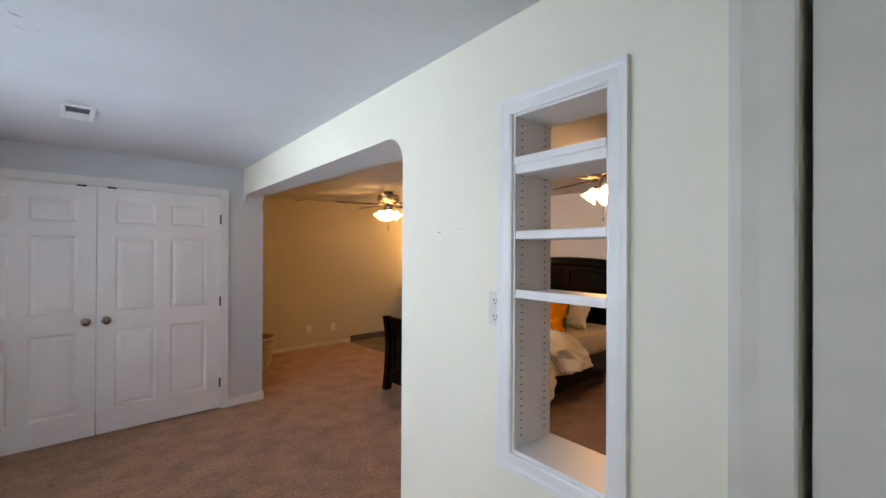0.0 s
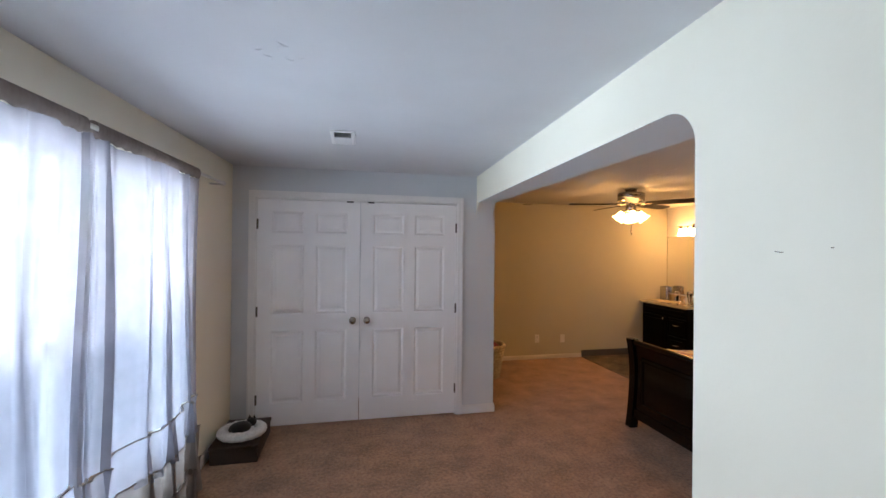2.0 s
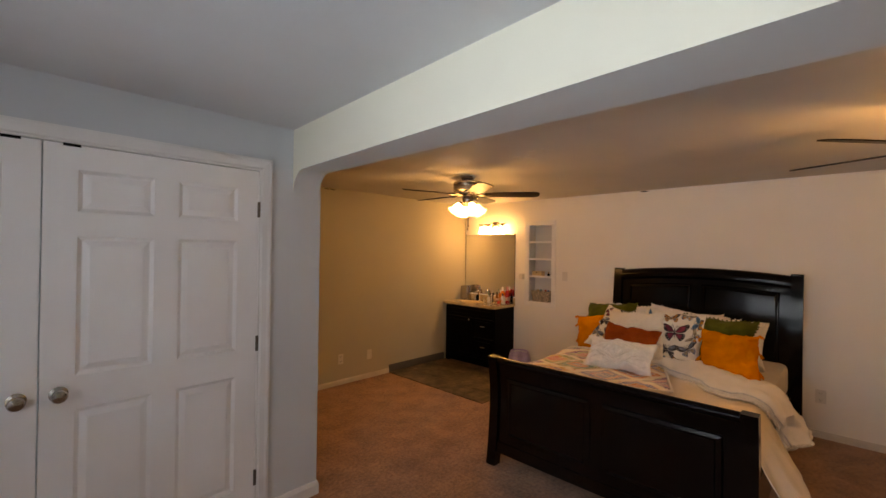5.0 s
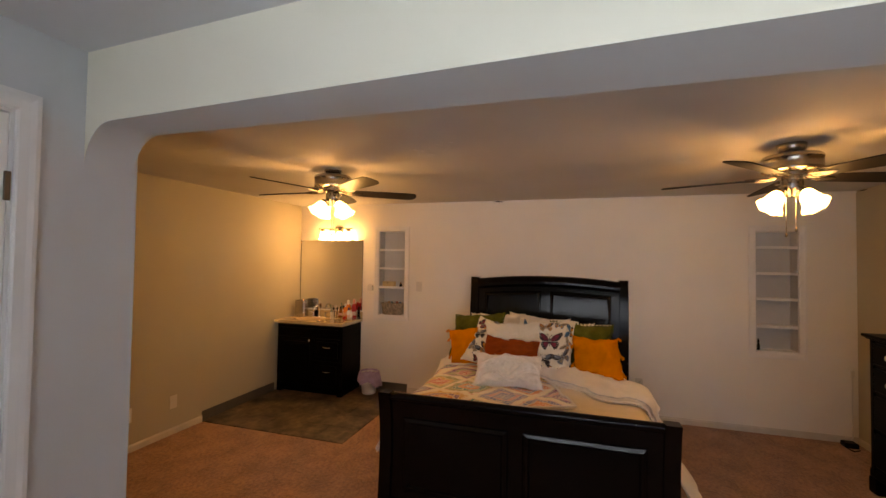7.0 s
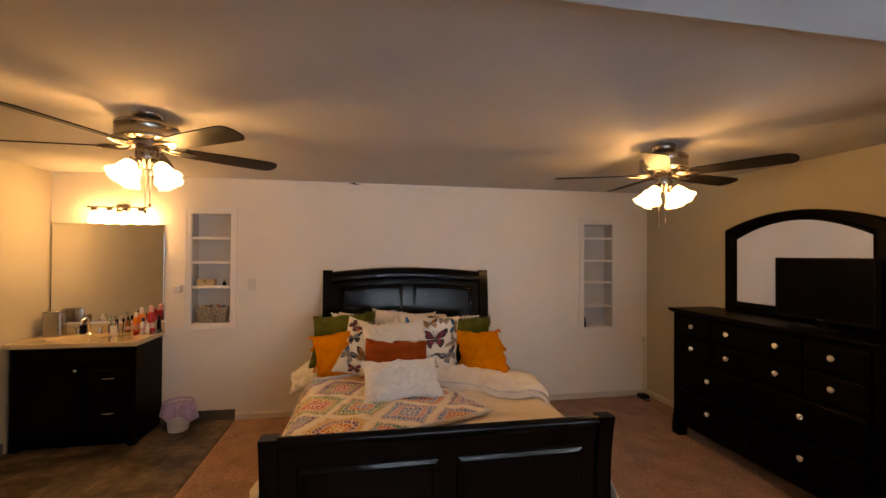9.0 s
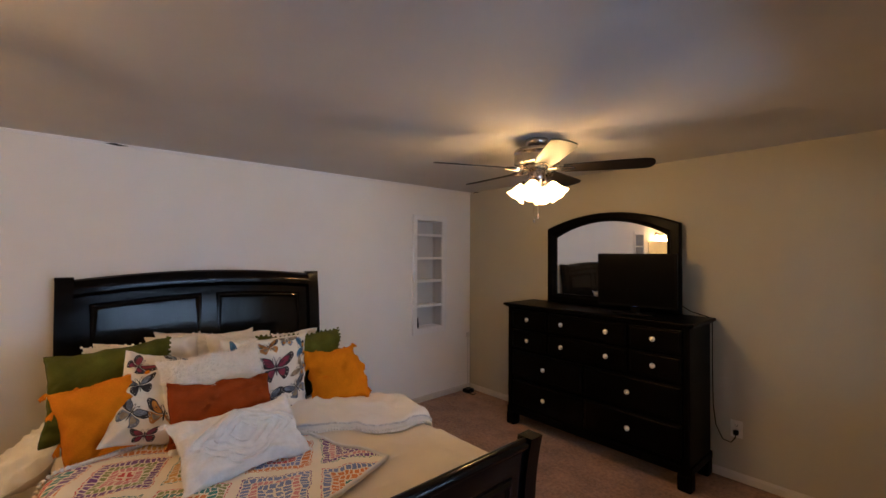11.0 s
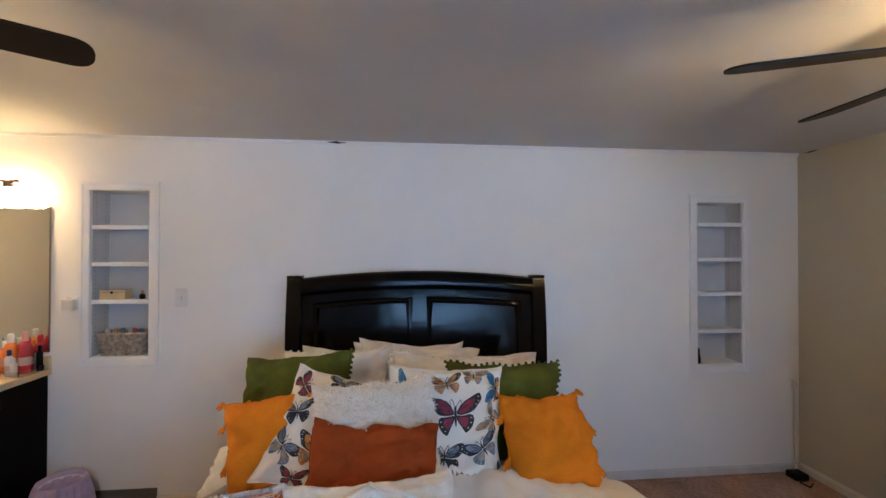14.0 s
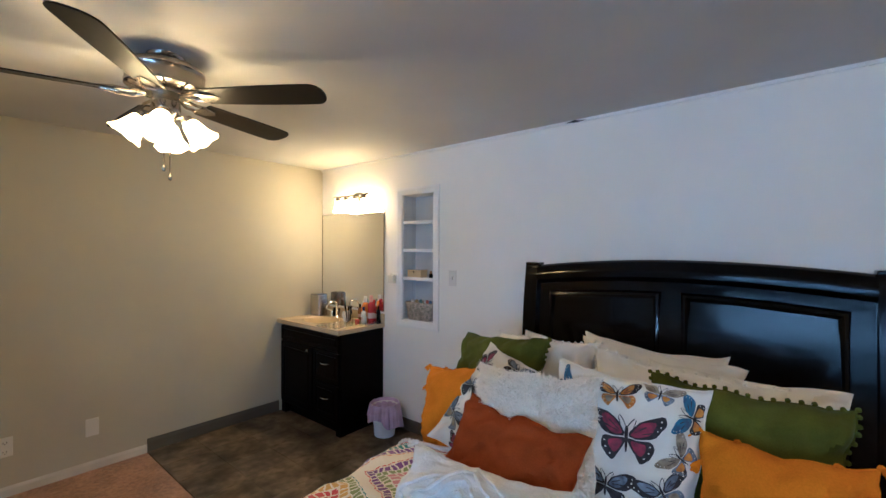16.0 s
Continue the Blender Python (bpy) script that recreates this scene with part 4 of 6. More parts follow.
def weave_basket(name, m, rx0, ry0, rx1, ry1, h, material, label, rect=True, rows=9):
    """A tapered basket of woven courses over upright stakes."""
    ob = thing(name, m, label, "basket")

    def ring(t, k, amp):
        rx, ry = rx0 + (rx1 - rx0) * t, ry0 + (ry1 - ry0) * t
        pts = []
        n = 64
        for i in range(n + 1):
            a = 2 * math.pi * i / n
            p = 5 if rect else 2
            c, s = math.cos(a), math.sin(a)
            x, y = rx * math.copysign(abs(c) ** (2 / p), c), ry * math.copysign(abs(s) ** (2 / p), s)
            wob = 1 + amp * (1 if (i // 2 + k) % 2 else -1)
            pts.append(Vector((x * wob, y * wob, t * h)))
        return pts
    part("liner", lathe_rect(rx0 * 0.94, ry0 * 0.94, rx1 * 0.94, ry1 * 0.94, h * 0.96, rect), material, ob)
    for k in range(rows):
        bm = bmesh.new()
        tube(bm, ring((k + 0.5) / rows, k, 0.012), h / rows * 0.56, 6)
        part("course", bm, material, ob)
    bm = bmesh.new()
    tube(bm, ring(1.0, 0, 0), h / rows * 0.7, 8)
    part("rim", bm, material, ob)
    return ob


def lathe_rect(ax, ay, bx, by, h, rect):
    bm = bmesh.new()
    rings = []
    for rx, ry, z in ((ax, ay, 0.004), (bx, by, h)):
        r = []
        for i in range(32):
            a = 2 * math.pi * i / 32
            p = 5 if rect else 2
            c, s = math.cos(a), math.sin(a)
            r.append(bm.verts.new((rx * math.copysign(abs(c) ** (2 / p), c), ry * math.copysign(abs(s) ** (2 / p), s), z)))
        rings.append(r)
    for i in range(32):
        bm.faces.new((rings[0][i], rings[0][(i + 1) % 32], rings[1][(i + 1) % 32], rings[1][i]))
    bm.faces.new(rings[0])
    return bm


weave_basket("wicker_basket", pose(XH + 0.060, 5.308, 0.926), 0.058, 0.118, 0.068, 0.140, 0.135, WICKER, "grey-brown wicker basket filling the niche floor")
random.seed(8)
for k, c in enumerate(((0.10, 0.16, 0.30), (0.35, 0.10, 0.08), (0.5, 0.5, 0.52), (0.10, 0.2, 0.24), (0.4, 0.28, 0.12), (0.6, 0.55, 0.5))):
    t = thing("toiletry_tube", pose(XH + 0.06 + random.uniform(-0.02, 0.02), 5.215 + k * 0.037, 1.035, random.uniform(-12, 12), random.uniform(-12, 12), 0), "small toiletry tube lying in the wicker basket", "toiletry")
    part("body", lathed([(0.010, 0), (0.014, 0.004), (0.014, 0.045), (0.008, 0.055)], 12), colour_mat("toiletry_colour", c), t, "", True)

# ---- bedroom: vanity ----
VX, VY0, VY1, VZ = 4.875, 5.715, 6.60, 0.825
va = thing("vanity_cabinet", pose(0, 0, 0), "dark espresso vanity cabinet with one door and two drawers", "vanity")
part("body", boxes(((VX + 0.02, VY0, 0.09), (XH - 0.003, VY1, VZ - 0.125)), ((VX + 0.02, VY0, VZ - 0.125), (VX + 0.04, VY1, VZ)), ((VX + 0.04, VY0, VZ - 0.125), (XH - 0.003, VY0 + 0.018, VZ)),
                   ((VX + 0.04, VY1 - 0.018, VZ - 0.125), (XH - 0.003, VY1, VZ))), VANITY, va)
part("plinth", boxes(((VX + 0.07, VY0 + 0.01, 0.003), (XH - 0.003, VY1 - 0.01, 0.09))), VANITY, va)
for y in (VY0, VY1 - 0.06):
    bm = bmesh.new()
    prism(bm, [(y, 0.003), (y + 0.06, 0.003), (y + 0.06, 0.10), (y, 0.10)], lambda a, b, d: Vector((d, a, b)), VX + 0.018, VX + 0.07)
    part("foot", bm, VANITY, va)


def front(parent, name, f, rect, t, pull=None):
    """A framed cabinet front with a sunk panel."""
    a0, b0, a1, b1 = rect
    bm = bmesh.new()
    rim = 0.045 if b1 - b0 > 0.25 else 0.030
    vs0 = [bm.verts.new(f(a, b, 0)) for a, b in ((a0, b0), (a1, b0), (a1, b1), (a0, b1))]
    rings = [vs0]
    for w, h in ((0, t * 0.8), (0.003, t), (rim, t), (rim + 0.006, t * 0.55), (rim + 0.03, t * 0.7)):
        rings.append([bm.verts.new(f(a, b, h)) for a, b in ((a0 + w, b0 + w), (a1 - w, b0 + w), (a1 - w, b1 - w), (a0 + w, b1 - w))])
    for p, q in zip(rings, rings[1:]):
        for i in range(4):
            bm.faces.new((p[i], p[(i + 1) % 4], q[(i + 1) % 4], q[i]))
    bm.faces.new(rings[-1])
    return part(name, bm, parent.get("wood_mat", None) or VANITY, parent)


fv = lambda a, b, o: Vector((VX + 0.018 - o, a, b))
front(va, "false_front", fv, (VY0 + 0.015, 0.68, VY1 - 0.015, 0.81), 0.018)
dr = front(va, "door", fv, (6.09, 0.12, VY1 - 0.015, 0.665), 0.018)
part("knob", lathed([(0.005, 0), (0.005, 0.012), (0.013, 0.018), (0.014, 0.024), (0.008, 0.029), (0.0005, 0.030)], 16, Matrix.Translation((VX, 6.130, 0.640)) @ Euler((0, radians(-90), 0)).to_matrix().to_4x4(), False), CHROME, dr, "chrome knob", True)
for b0, b1 in ((0.42, 0.665), (0.12, 0.405)):
    d = front(va, "drawer", fv, (VY0 + 0.015, b0, 6.075, b1), 0.018)
    yc, zc = (VY0 + 6.075) / 2, (b0 + b1) / 2 + 0.03
    part("handle", tubed([(VX + 0.002, yc - 0.048, zc), (VX - 0.020, yc - 0.044, zc), (VX - 0.027, yc - 0.02, zc - 0.002), (VX - 0.028, yc, zc - 0.003), (VX - 0.027, yc + 0.02, zc - 0.002), (VX - 0.020, yc + 0.044, zc), (VX + 0.002, yc + 0.048, zc)], [0.004, 0.004, 0.005, 0.006, 0.005, 0.004, 0.004], 10), CHROME, d, "chrome bow handle", True)

ct = thing("countertop", pose(0, 0, VZ), "cream marble vanity top with a moulded oval basin", "countertop")
cx, cy, rx, ry = 5.085, 6.27, 0.135, 0.205
bm = bmesh.new()
n = 48
outer, oval = [], []
X0, X1, Y0, Y1 = VX - 0.02, XH - 0.003, VY0 - 0.02, YL - 0.004
for i in range(n):
    a = 2 * math.pi * i / n
    c, s = math.cos(a), math.sin(a)
    k = min(((X1 if c > 0 else X0) - cx) / c if abs(c) > 1e-6 else 9, ((Y1 if s > 0 else Y0) - cy) / s if abs(s) > 1e-6 else 9)
    outer.append((cx + k * c, cy + k * s))
    oval.append((c, s))
for qx, qy in ((X0, Y0), (X1, Y0), (X1, Y1), (X0, Y1)):
    want = math.atan2(qy - cy, qx - cx) % (2 * math.pi)
    outer[round(want / (2 * math.pi) * n) % n] = (qx, qy)
tops = [bm.verts.new((x, y, 0.035)) for x, y in outer]
bots = [bm.verts.new((x, y, 0.0)) for x, y in outer]
rings = [tops]
for k, z in ((1.0, 0.035), (0.97, 0.031), (0.92, 0.0), (0.80, -0.055), (0.55, -0.095), (0.2, -0.105)):
    rings.append([bm.verts.new((cx + rx * k * c, cy + ry * k * s, z)) for c, s in oval])
for p, q in zip([bots] + rings, rings):
    for i in range(n):
        bm.faces.new((p[i], p[(i + 1) % n], q[(i + 1) % n], q[i]))
bm.faces.new(rings[-1])
part("top", bm, MARBLE, ct, "", True)
part("backsplash", boxes(((X1 - 0.02, Y0, 0.035), (X1, Y1, 0.115)), bevel=0.004), MARBLE, ct)
part("drain", lathed([(0.0005, -0.104), (0.02, -0.104), (0.022, -0.101), (0.0005, -0.100)], 16, Matrix.Translation((cx, cy, 0)), False), CHROME, ct)

TOP = VZ + 0.035
fa = thing("faucet", pose(5.262, 6.27, TOP), "chrome two-handle basin faucet", "faucet")
part("base", lathed([(0.026, 0), (0.028, 0.006), (0.018, 0.016), (0.014, 0.022)], 18), CHROME, fa, "", True)
part("spout", tubed([(0, 0, 0.01), (0, 0, 0.10), (-0.012, 0, 0.135), (-0.045, 0, 0.152), (-0.085, 0, 0.140), (-0.108, 0, 0.112), (-0.112, 0, 0.098)], [0.014, 0.013, 0.013, 0.012, 0.011, 0.010, 0.010], 12), CHROME, fa, "", True)
for s in (-1, 1):
    part("handle", lathed([(0.020, 0), (0.021, 0.005), (0.013, 0.018), (0.015, 0.045), (0.010, 0.060)], 16, Matrix.Translation((0.005, s * 0.085, 0))), CHROME, fa, "", True)
    part("lever", tubed([(0.005, s * 0.085, 0.052), (-0.01, s * 0.11, 0.062), (-0.02, s * 0.145, 0.070)], [0.007, 0.006, 0.005], 8), CHROME, fa, "", True)

mi = thing("vanity_mirror", pose(XH, 6.163, 1.43), "frameless rectangular wall mirror above the vanity", "mirror")
part("glass", boxes(((-0.007, -0.452, -0.465), (-0.001, 0.452, 0.415)), bevel=0.0015), MIRROR, mi)
part("edge", boxes(((-0.009, -0.458, -0.47), (-0.001, -0.453, 0.42)), ((-0.009, 0.453, -0.47), (-0.001, 0.458, 0.42)), ((-0.009, -0.453, -0.47), (-0.001, 0.453, -0.466))), NICKEL, mi)

vl = thing("vanity_light", pose(XH, 6.05, 1.98), "nickel bath bar with four lit frosted bell shades", "wall light")
part("backplate", boxes(((-0.022, -0.055, -0.055), (0, 0.055, 0.045)), bevel=0.006), NICKEL, vl)
part("arm", tubed([(-0.02, 0, 0), (-0.10, 0, 0.008)], 0.010, 10), NICKEL, vl)
part("bar", tubed([(-0.10, -0.222, 0.008), (-0.10, 0.222, 0.008)], 0.008, 10), NICKEL, vl)
for k, y in enumerate((-0.186, -0.062, 0.062, 0.186)):
    part("socket", lathed([(0.006, 0.016), (0.020, 0.006), (0.024, -0.012), (0.022, -0.03)], 16, Matrix.Translation((-0.10, y, 0))), NICKEL, vl, "", True)
    part("shade", lathed([(0.018, -0.028), (0.025, -0.042), (0.030, -0.064), (0.035, -0.092), (0.042, -0.116), (0.046, -0.128), (0.038, -0.130), (0.016, -0.131), (0.0005, -0.132)], 20, Matrix.Translation((-0.10, y, 0)), False), VSHADE, vl, "lit frosted bell shade", True)
for y in (-0.222, 0.222):
    part("finial", lathed([(0.008, 0), (0.014, 0.006), (0.012, 0.016), (0.0005, 0.022)], 12, Matrix.Translation((-0.10, y, 0.008)) @ Euler((radians(-90 if y > 0 else 90), 0, 0)).to_matrix().to_4x4(), False), NICKEL, vl, "", True)

# what stands on the vanity top
th = thing("tissue_canister", pose(5.225, 6.51, TOP, 0, 0, 8), "polished steel square canister by the wall", "canister")
part("body", lathe_rect(0.058, 0.074, 0.056, 0.072, 0.205, True), STEEL, th, "", True)
part("lid", lathed([(0.050, 0.204), (0.052, 0.208), (0.046, 0.214), (0.0005, 0.215)], 24, Matrix(), False), STEEL, th, "", True)
part("base", boxes(((-0.046, -0.060, 0), (0.046, 0.060, 0.008)), bevel=0.003), BLACK, th)
hb = thing("hair_brush", pose(5.295, 6.335, TOP, 4, 6, 0), "brown wooden brush standing in a dark cup", "brush")
part("cup", lathed([(0.026, 0), (0.030, 0.004), (0.032, 0.08), (0.029, 0.08), (0.027, 0.01)], 18), BLACK, hb, "", True)
part("handle", tubed([(0, 0, 0.01), (0, 0, 0.09), (0, 0, 0.13), (0, 0, 0.165)], [0.008, 0.010, 0.017, 0.012], 10), colour_mat("brown_wood", (0.16, 0.08, 0.04), 0.5), hb, "", True)
cl = glass("clear_plastic", (0.97, 0.98, 1.0), 0.05)
cu = thing("toothbrush_cup", pose(5.19, 6.03, TOP), "white ceramic cup with toothbrushes", "cup")
part("cup", lathed([(0.030, 0), (0.034, 0.004), (0.036, 0.085), (0.032, 0.085), (0.030, 0.008)], 20), CERAMIC, cu, "", True)
for dx, dy, c in ((0.01, 0.02, (0.1, 0.3, 0.25)), (-0.015, -0.01, (0.05, 0.05, 0.06)), (0.012, -0.016, (0.5, 0.5, 0.55))):
    tb = part("toothbrush", tubed([(dx * 0.3, dy * 0.3, 0.02), (dx * 2, dy * 2, 0.15), (dx * 2.3, dy * 2.3, 0.17)], [0.004, 0.004, 0.006], 7), colour_mat("toothbrush_plastic", c), cu)
cu = thing("glass_jar", pose(5.16, 5.96, TOP), "clear jar with cosmetic brushes", "jar")
part("jar", lathed([(0.028, 0), (0.032, 0.003), (0.032, 0.075), (0.030, 0.075), (0.030, 0.006), (0.0005, 0.006)], 20, Matrix(), False), cl, cu, "", True)
for dx, dy in ((0.012, 0.0), (-0.008, 0.014), (-0.01, -0.012)):
    part("cosmetic_brush", tubed([(dx, dy, 0.01), (dx * 1.8, dy * 1.8, 0.11), (dx * 1.9, dy * 1.9, 0.12), (dx * 2.1, dy * 2.1, 0.145)], [0.003, 0.004, 0.008, 0.010], 7), BLACK, cu)
ORANGE_L, RED_L, ROSE_L = colour_mat("orange_lotion", (0.78, 0.24, 0.03), 0.2), colour_mat("red_lotion", (0.46, 0.035, 0.045), 0.2), colour_mat("pink_cap", (0.66, 0.34, 0.32), 0.25)
WHITE_B, BLUE_B = colour_mat("white_bottle", (0.75, 0.73, 0.70), 0.25), colour_mat("dark_blue_bottle", (0.03, 0.04, 0.12), 0.2)
for x, y, r, h, bmat, cmat, lab in (
        (5.255, 5.850, 0.029, 0.190, ORANGE_L, WHITE_B, "orange lotion bottle with a white cap"),
        (5.290, 5.910, 0.026, 0.150, ORANGE_L, WHITE_B, "orange shampoo bottle with a white cap"),
        (5.205, 5.815, 0.020, 0.120, WHITE_B, BLUE_B, "white skincare bottle with a blue cap"),
        (5.250, 5.768, 0.030, 0.200, RED_L, ROSE_L, "tall red spray bottle with a pink cap"),
        (5.295, 5.790, 0.027, 0.165, RED_L, RED_L, "red body-wash bottle on the vanity top"),
        (5.175, 5.765, 0.017, 0.085, WHITE_B, WHITE_B, "small white bottle at the vanity's edge"),
        (5.295, 5.725, 0.016, 0.125, BLACK, BLACK, "slim dark bottle at the vanity's end"),
        (5.165, 5.850, 0.019, 0.045, RED_L, CHROME, "small red pot with a silver lid"),
        (5.300, 6.120, 0.018, 0.085, BLUE_B, CHROME, "small dark bottle behind the basin"),
        (5.305, 5.985, 0.020, 0.12, colour_mat("amber_bottle", (0.22, 0.10, 0.03), 0.2), BLACK, "amber bottle against the mirror")):
    nk = r * 0.4
    bottle("toiletry_bottle", pose(x, y, TOP), plain(r, h, nk), bmat, [(nk * 1.3, h * 0.94), (nk * 1.4, h * 1.18), (nk * 0.8, h * 1.22)], cmat, lab,
           (h * 0.24, h * 0.48, r * 1.01, colour_mat("label_paper", (0.60, 0.30, 0.16) if bmat is ORANGE_L else (0.62, 0.42, 0.38), 0.5)) if h > 0.1 and bmat is not BLACK else None)
tr = thing("acrylic_tray", pose(5.225, 5.80, TOP), "clear acrylic tray under the bottles", "tray")
part("tray", boxes(((-0.085, -0.09, 0.0), (0.085, -0.086, 0.03)), ((-0.085, 0.086, 0.0), (0.085, 0.09, 0.03)), ((-0.085, -0.086, 0.0), (-0.081, 0.086, 0.03)), ((0.081, -0.086, 0.0), (0.085, 0.086, 0.03))), cl, tr)

# waste bin with its bag
wb = thing("waste_bin", pose(5.165, 5.50, 0.006), "white waste bin with a crumpled lavender bag over its rim", "waste bin")
part("bin", lathed([(0.078, 0), (0.082, 0.004), (0.102, 0.235), (0.106, 0.24), (0.098, 0.24), (0.078, 0.01), (0.0005, 0.01)], 28, Matrix(), False), BIN, wb, "", True)
bm = bmesh.new()


def bag(u, v):
    a = 6.2832 * u
    wr = 0.006 * math.sin(a * 11 + 1) + 0.004 * math.sin(a * 23)
    if v < 0.25:
        r, z = 0.076 + 0.012 * v / 0.25, 0.06 + 0.20 * v / 0.25
    else:
        k = (v - 0.25) / 0.75
        flap = 1 + 0.55 * max(0, math.sin(a * 1.5 + 0.6)) + 0.15 * math.sin(a * 5)
        r, z = 0.114 + (0.022 * flap + wr) * k ** 0.7, 0.262 - 0.118 * flap * k
    return Vector(((r + wr * 0.4) * math.cos(a), (r + wr * 0.4) * math.sin(a), z))


grid(bm, 72, 16, bag)
part("bag", bm, BAG, wb, "crumpled lavender plastic bag", True)

# ---- bedroom: ceiling fans ----
fan = thing("ceiling_fan", pose(3.46, 4.985, HB + 0.022), "nickel ceiling fan with five dark blades and lit bell shades", "ceiling fan", "ceiling fans")
part("canopy", lathed([(0.070, 0), (0.072, -0.006), (0.068, -0.034), (0.052, -0.050), (0.036, -0.060), (0.036, -0.095)], 28), NICKEL, fan, "", True)
part("motor_housing", lathed([(0.04, -0.060), (0.110, -0.063), (0.134, -0.068), (0.143, -0.078), (0.144, -0.090), (0.141, -0.094), (0.141, -0.142), (0.144, -0.146), (0.143, -0.156), (0.134, -0.163), (0.110, -0.168), (0.060, -0.174)], 40), NICKEL, fan, "", True)
part("blade_hub", lathed([(0.088, -0.168), (0.088, -0.186), (0.05, -0.192)], 24), NICKEL, fan, "", True)
part("switch_housing", lathed([(0.045, -0.186), (0.052, -0.200), (0.054, -0.240), (0.048, -0.270), (0.032, -0.284), (0.026, -0.302), (0.0005, -0.306)], 24, Matrix(), False), NICKEL, fan, "", True)
for k in range(5):
    tw = pose(0, 0, 0, 0, 0, -54 + 72 * k)
    bm = bmesh.new()
    blade_m = tw @ pose(0, 0, -0.190, -12, 0, 0)
    outline = []
    for t in [i / 8 * 0.88 for i in range(9)] + [0.88 + 0.12 * math.sin(i / 10 * math.pi / 2) for i in range(1, 11)]:
        x = 0.165 + t * 0.510
        wd = 0.052 + 0.016 * math.sin(min(1, t * 1.25) * math.pi / 2)
        if t > 0.88:
            wd *= max(0.02, 1 - ((t - 0.88) / 0.12) ** 2.4) ** (1 / 2.4)
        outline.append((x, wd))
    poly = [(x, w) for x, w in outline] + [(x, -w) for x, w in reversed(outline)]
    prism(bm, poly, lambda a, b, d: blade_m @ Vector((a, b, d)), -0.003, 0.003)
    bl = part("blade", bm, BLADE, fan, "dark walnut fan blade")
    bm = bmesh.new()
    for s in (-1, 1):
        tube(bm, [tw @ Vector(p) for p in ((0.07, s * 0.012, -0.184), (0.115, s * 0.034, -0.194), (0.16, s * 0.036, -0.192), (0.215, s * 0.012, -0.190))], [0.008, 0.007, 0.007, 0.008], 8)
    prism(bm, [(0.150, -0.036), (0.150, 0.036), (0.20, 0.028), (0.235, 0.0), (0.20, -0.028)], lambda a, b, d: blade_m @ Vector((a, b, d)), -0.008, -0.0035)
    part("blade_iron", bm, NICKEL, fan, "scrolled nickel blade iron", True)
for k in range(4):
    a = 64 + 90 * k
    arm = pose(0, 0, 0, 0, 0, a)
    part("lamp_arm", tubed([arm @ Vector(p) for p in ((0.035, 0, -0.272), (0.060, 0, -0.268), (0.078, 0, -0.276))], 0.010, 8), NICKEL, fan)
    tilt = arm @ pose(0.070, 0, -0.270, 0, -38, 0)
    part("lamp_socket", lathed([(0.012, 0.006), (0.024, 0.0), (0.026, -0.022)], 16, tilt), NICKEL, fan, "", True)
    bm = bmesh.new()
    lathe(bm, [(0.024, -0.018), (0.033, -0.030), (0.039, -0.054), (0.045, -0.080), (0.056, -0.104), (0.066, -0.117), (0.055, -0.116), (0.030, -0.112), (0.0005, -0.110)], 32, Matrix(), False)
    for v in bm.verts:      # six soft scallops round the lip
        v.co.z += 0.0035 * math.cos(6 * math.atan2(v.co.y, v.co.x)) * max(0, (v.co.xy.length - 0.044) / 0.022) * (1 if v.co.z < -0.09 else 0)
    bmesh.ops.transform(bm, matrix=tilt, verts=bm.verts)
    part("shade", bm, SHADE, fan, "lit frosted bell shade", True)
    part("bulb", lathed([(0.0005, -0.020), (0.010, -0.024), (0.018, -0.036), (0.021, -0.050), (0.017, -0.063), (0.0005, -0.070)], 12, tilt, False), BULB, fan, "lit warm bulb", True)
for x, y, l in ((0.022, 0.018, 0.235), (-0.012, -0.02, 0.205)):
    ch = part("pull_chain", tubed([(x, y, -0.285), (x, y, -0.285 - l)], 0.0026, 6), NICKEL, fan)
    part("pull_knob", lathed([(0.002, 0.02), (0.006, 0.012), (0.008, 0.004), (0.006, -0.004), (0.0005, -0.007)], 10, Matrix.Translation((x, y, -0.29 - l)), False), NICKEL, ch, "", True)
copy_thing(fan, pose(3.44, 1.99, HB, 0, 0, 48))

# ---- bedroom: sleigh bed ----
BX, BY0, BY1 = 2.945, 2.665, 4.305
bed = thing("bed", pose(0, 0, 0), "black lacquered sleigh bed with panelled headboard and footboard", "bed")


def foot_x(z):       # the sleigh curve of the footboard: foot kicked out, waist in, top rolled out
    t = z / 0.80
    return 2.985 - 0.030 * (1 - t) ** 3 * 1.4 - 0.040 * max(0, t - 0.55) ** 2 / 0.2


def swept(bm, fx, y0, y1, z0, z1, front, back, n=14):
    """A board between y0 and y1 that follows a curve in x over height."""
    zs = [z0 + (z1 - z0) * i / n for i in range(n + 1)]
    poly = [(fx(z) - front, z) for z in zs] + [(fx(z) + back, z) for z in reversed(zs)]
    prism(bm, poly, lambda a, b, d: Vector((a, d, b)), y0, y1)


for y0, y1 in ((BY0, BY0 + 0.075), (BY1 - 0.075, BY1)):
    bm = bmesh.new()
    swept(bm, foot_x, y0, y1, 0.0, 0.805, 0.028, 0.045)
    bmesh.ops.bevel(bm, geom=[e for e in bm.edges if e.calc_face_angle(0) > 1.0], offset=0.006, segments=2, affect="EDGES")
    part("foot_post", bm, ESPRESSO, bed, "", True)
bm = bmesh.new()
swept(bm, foot_x, BY0 + 0.075, BY1 - 0.075, 0.13, 0.775, 0.010, 0.030)
part("footboard_panel", bm, ESPRESSO, bed, "", True)
bm = bmesh.new()
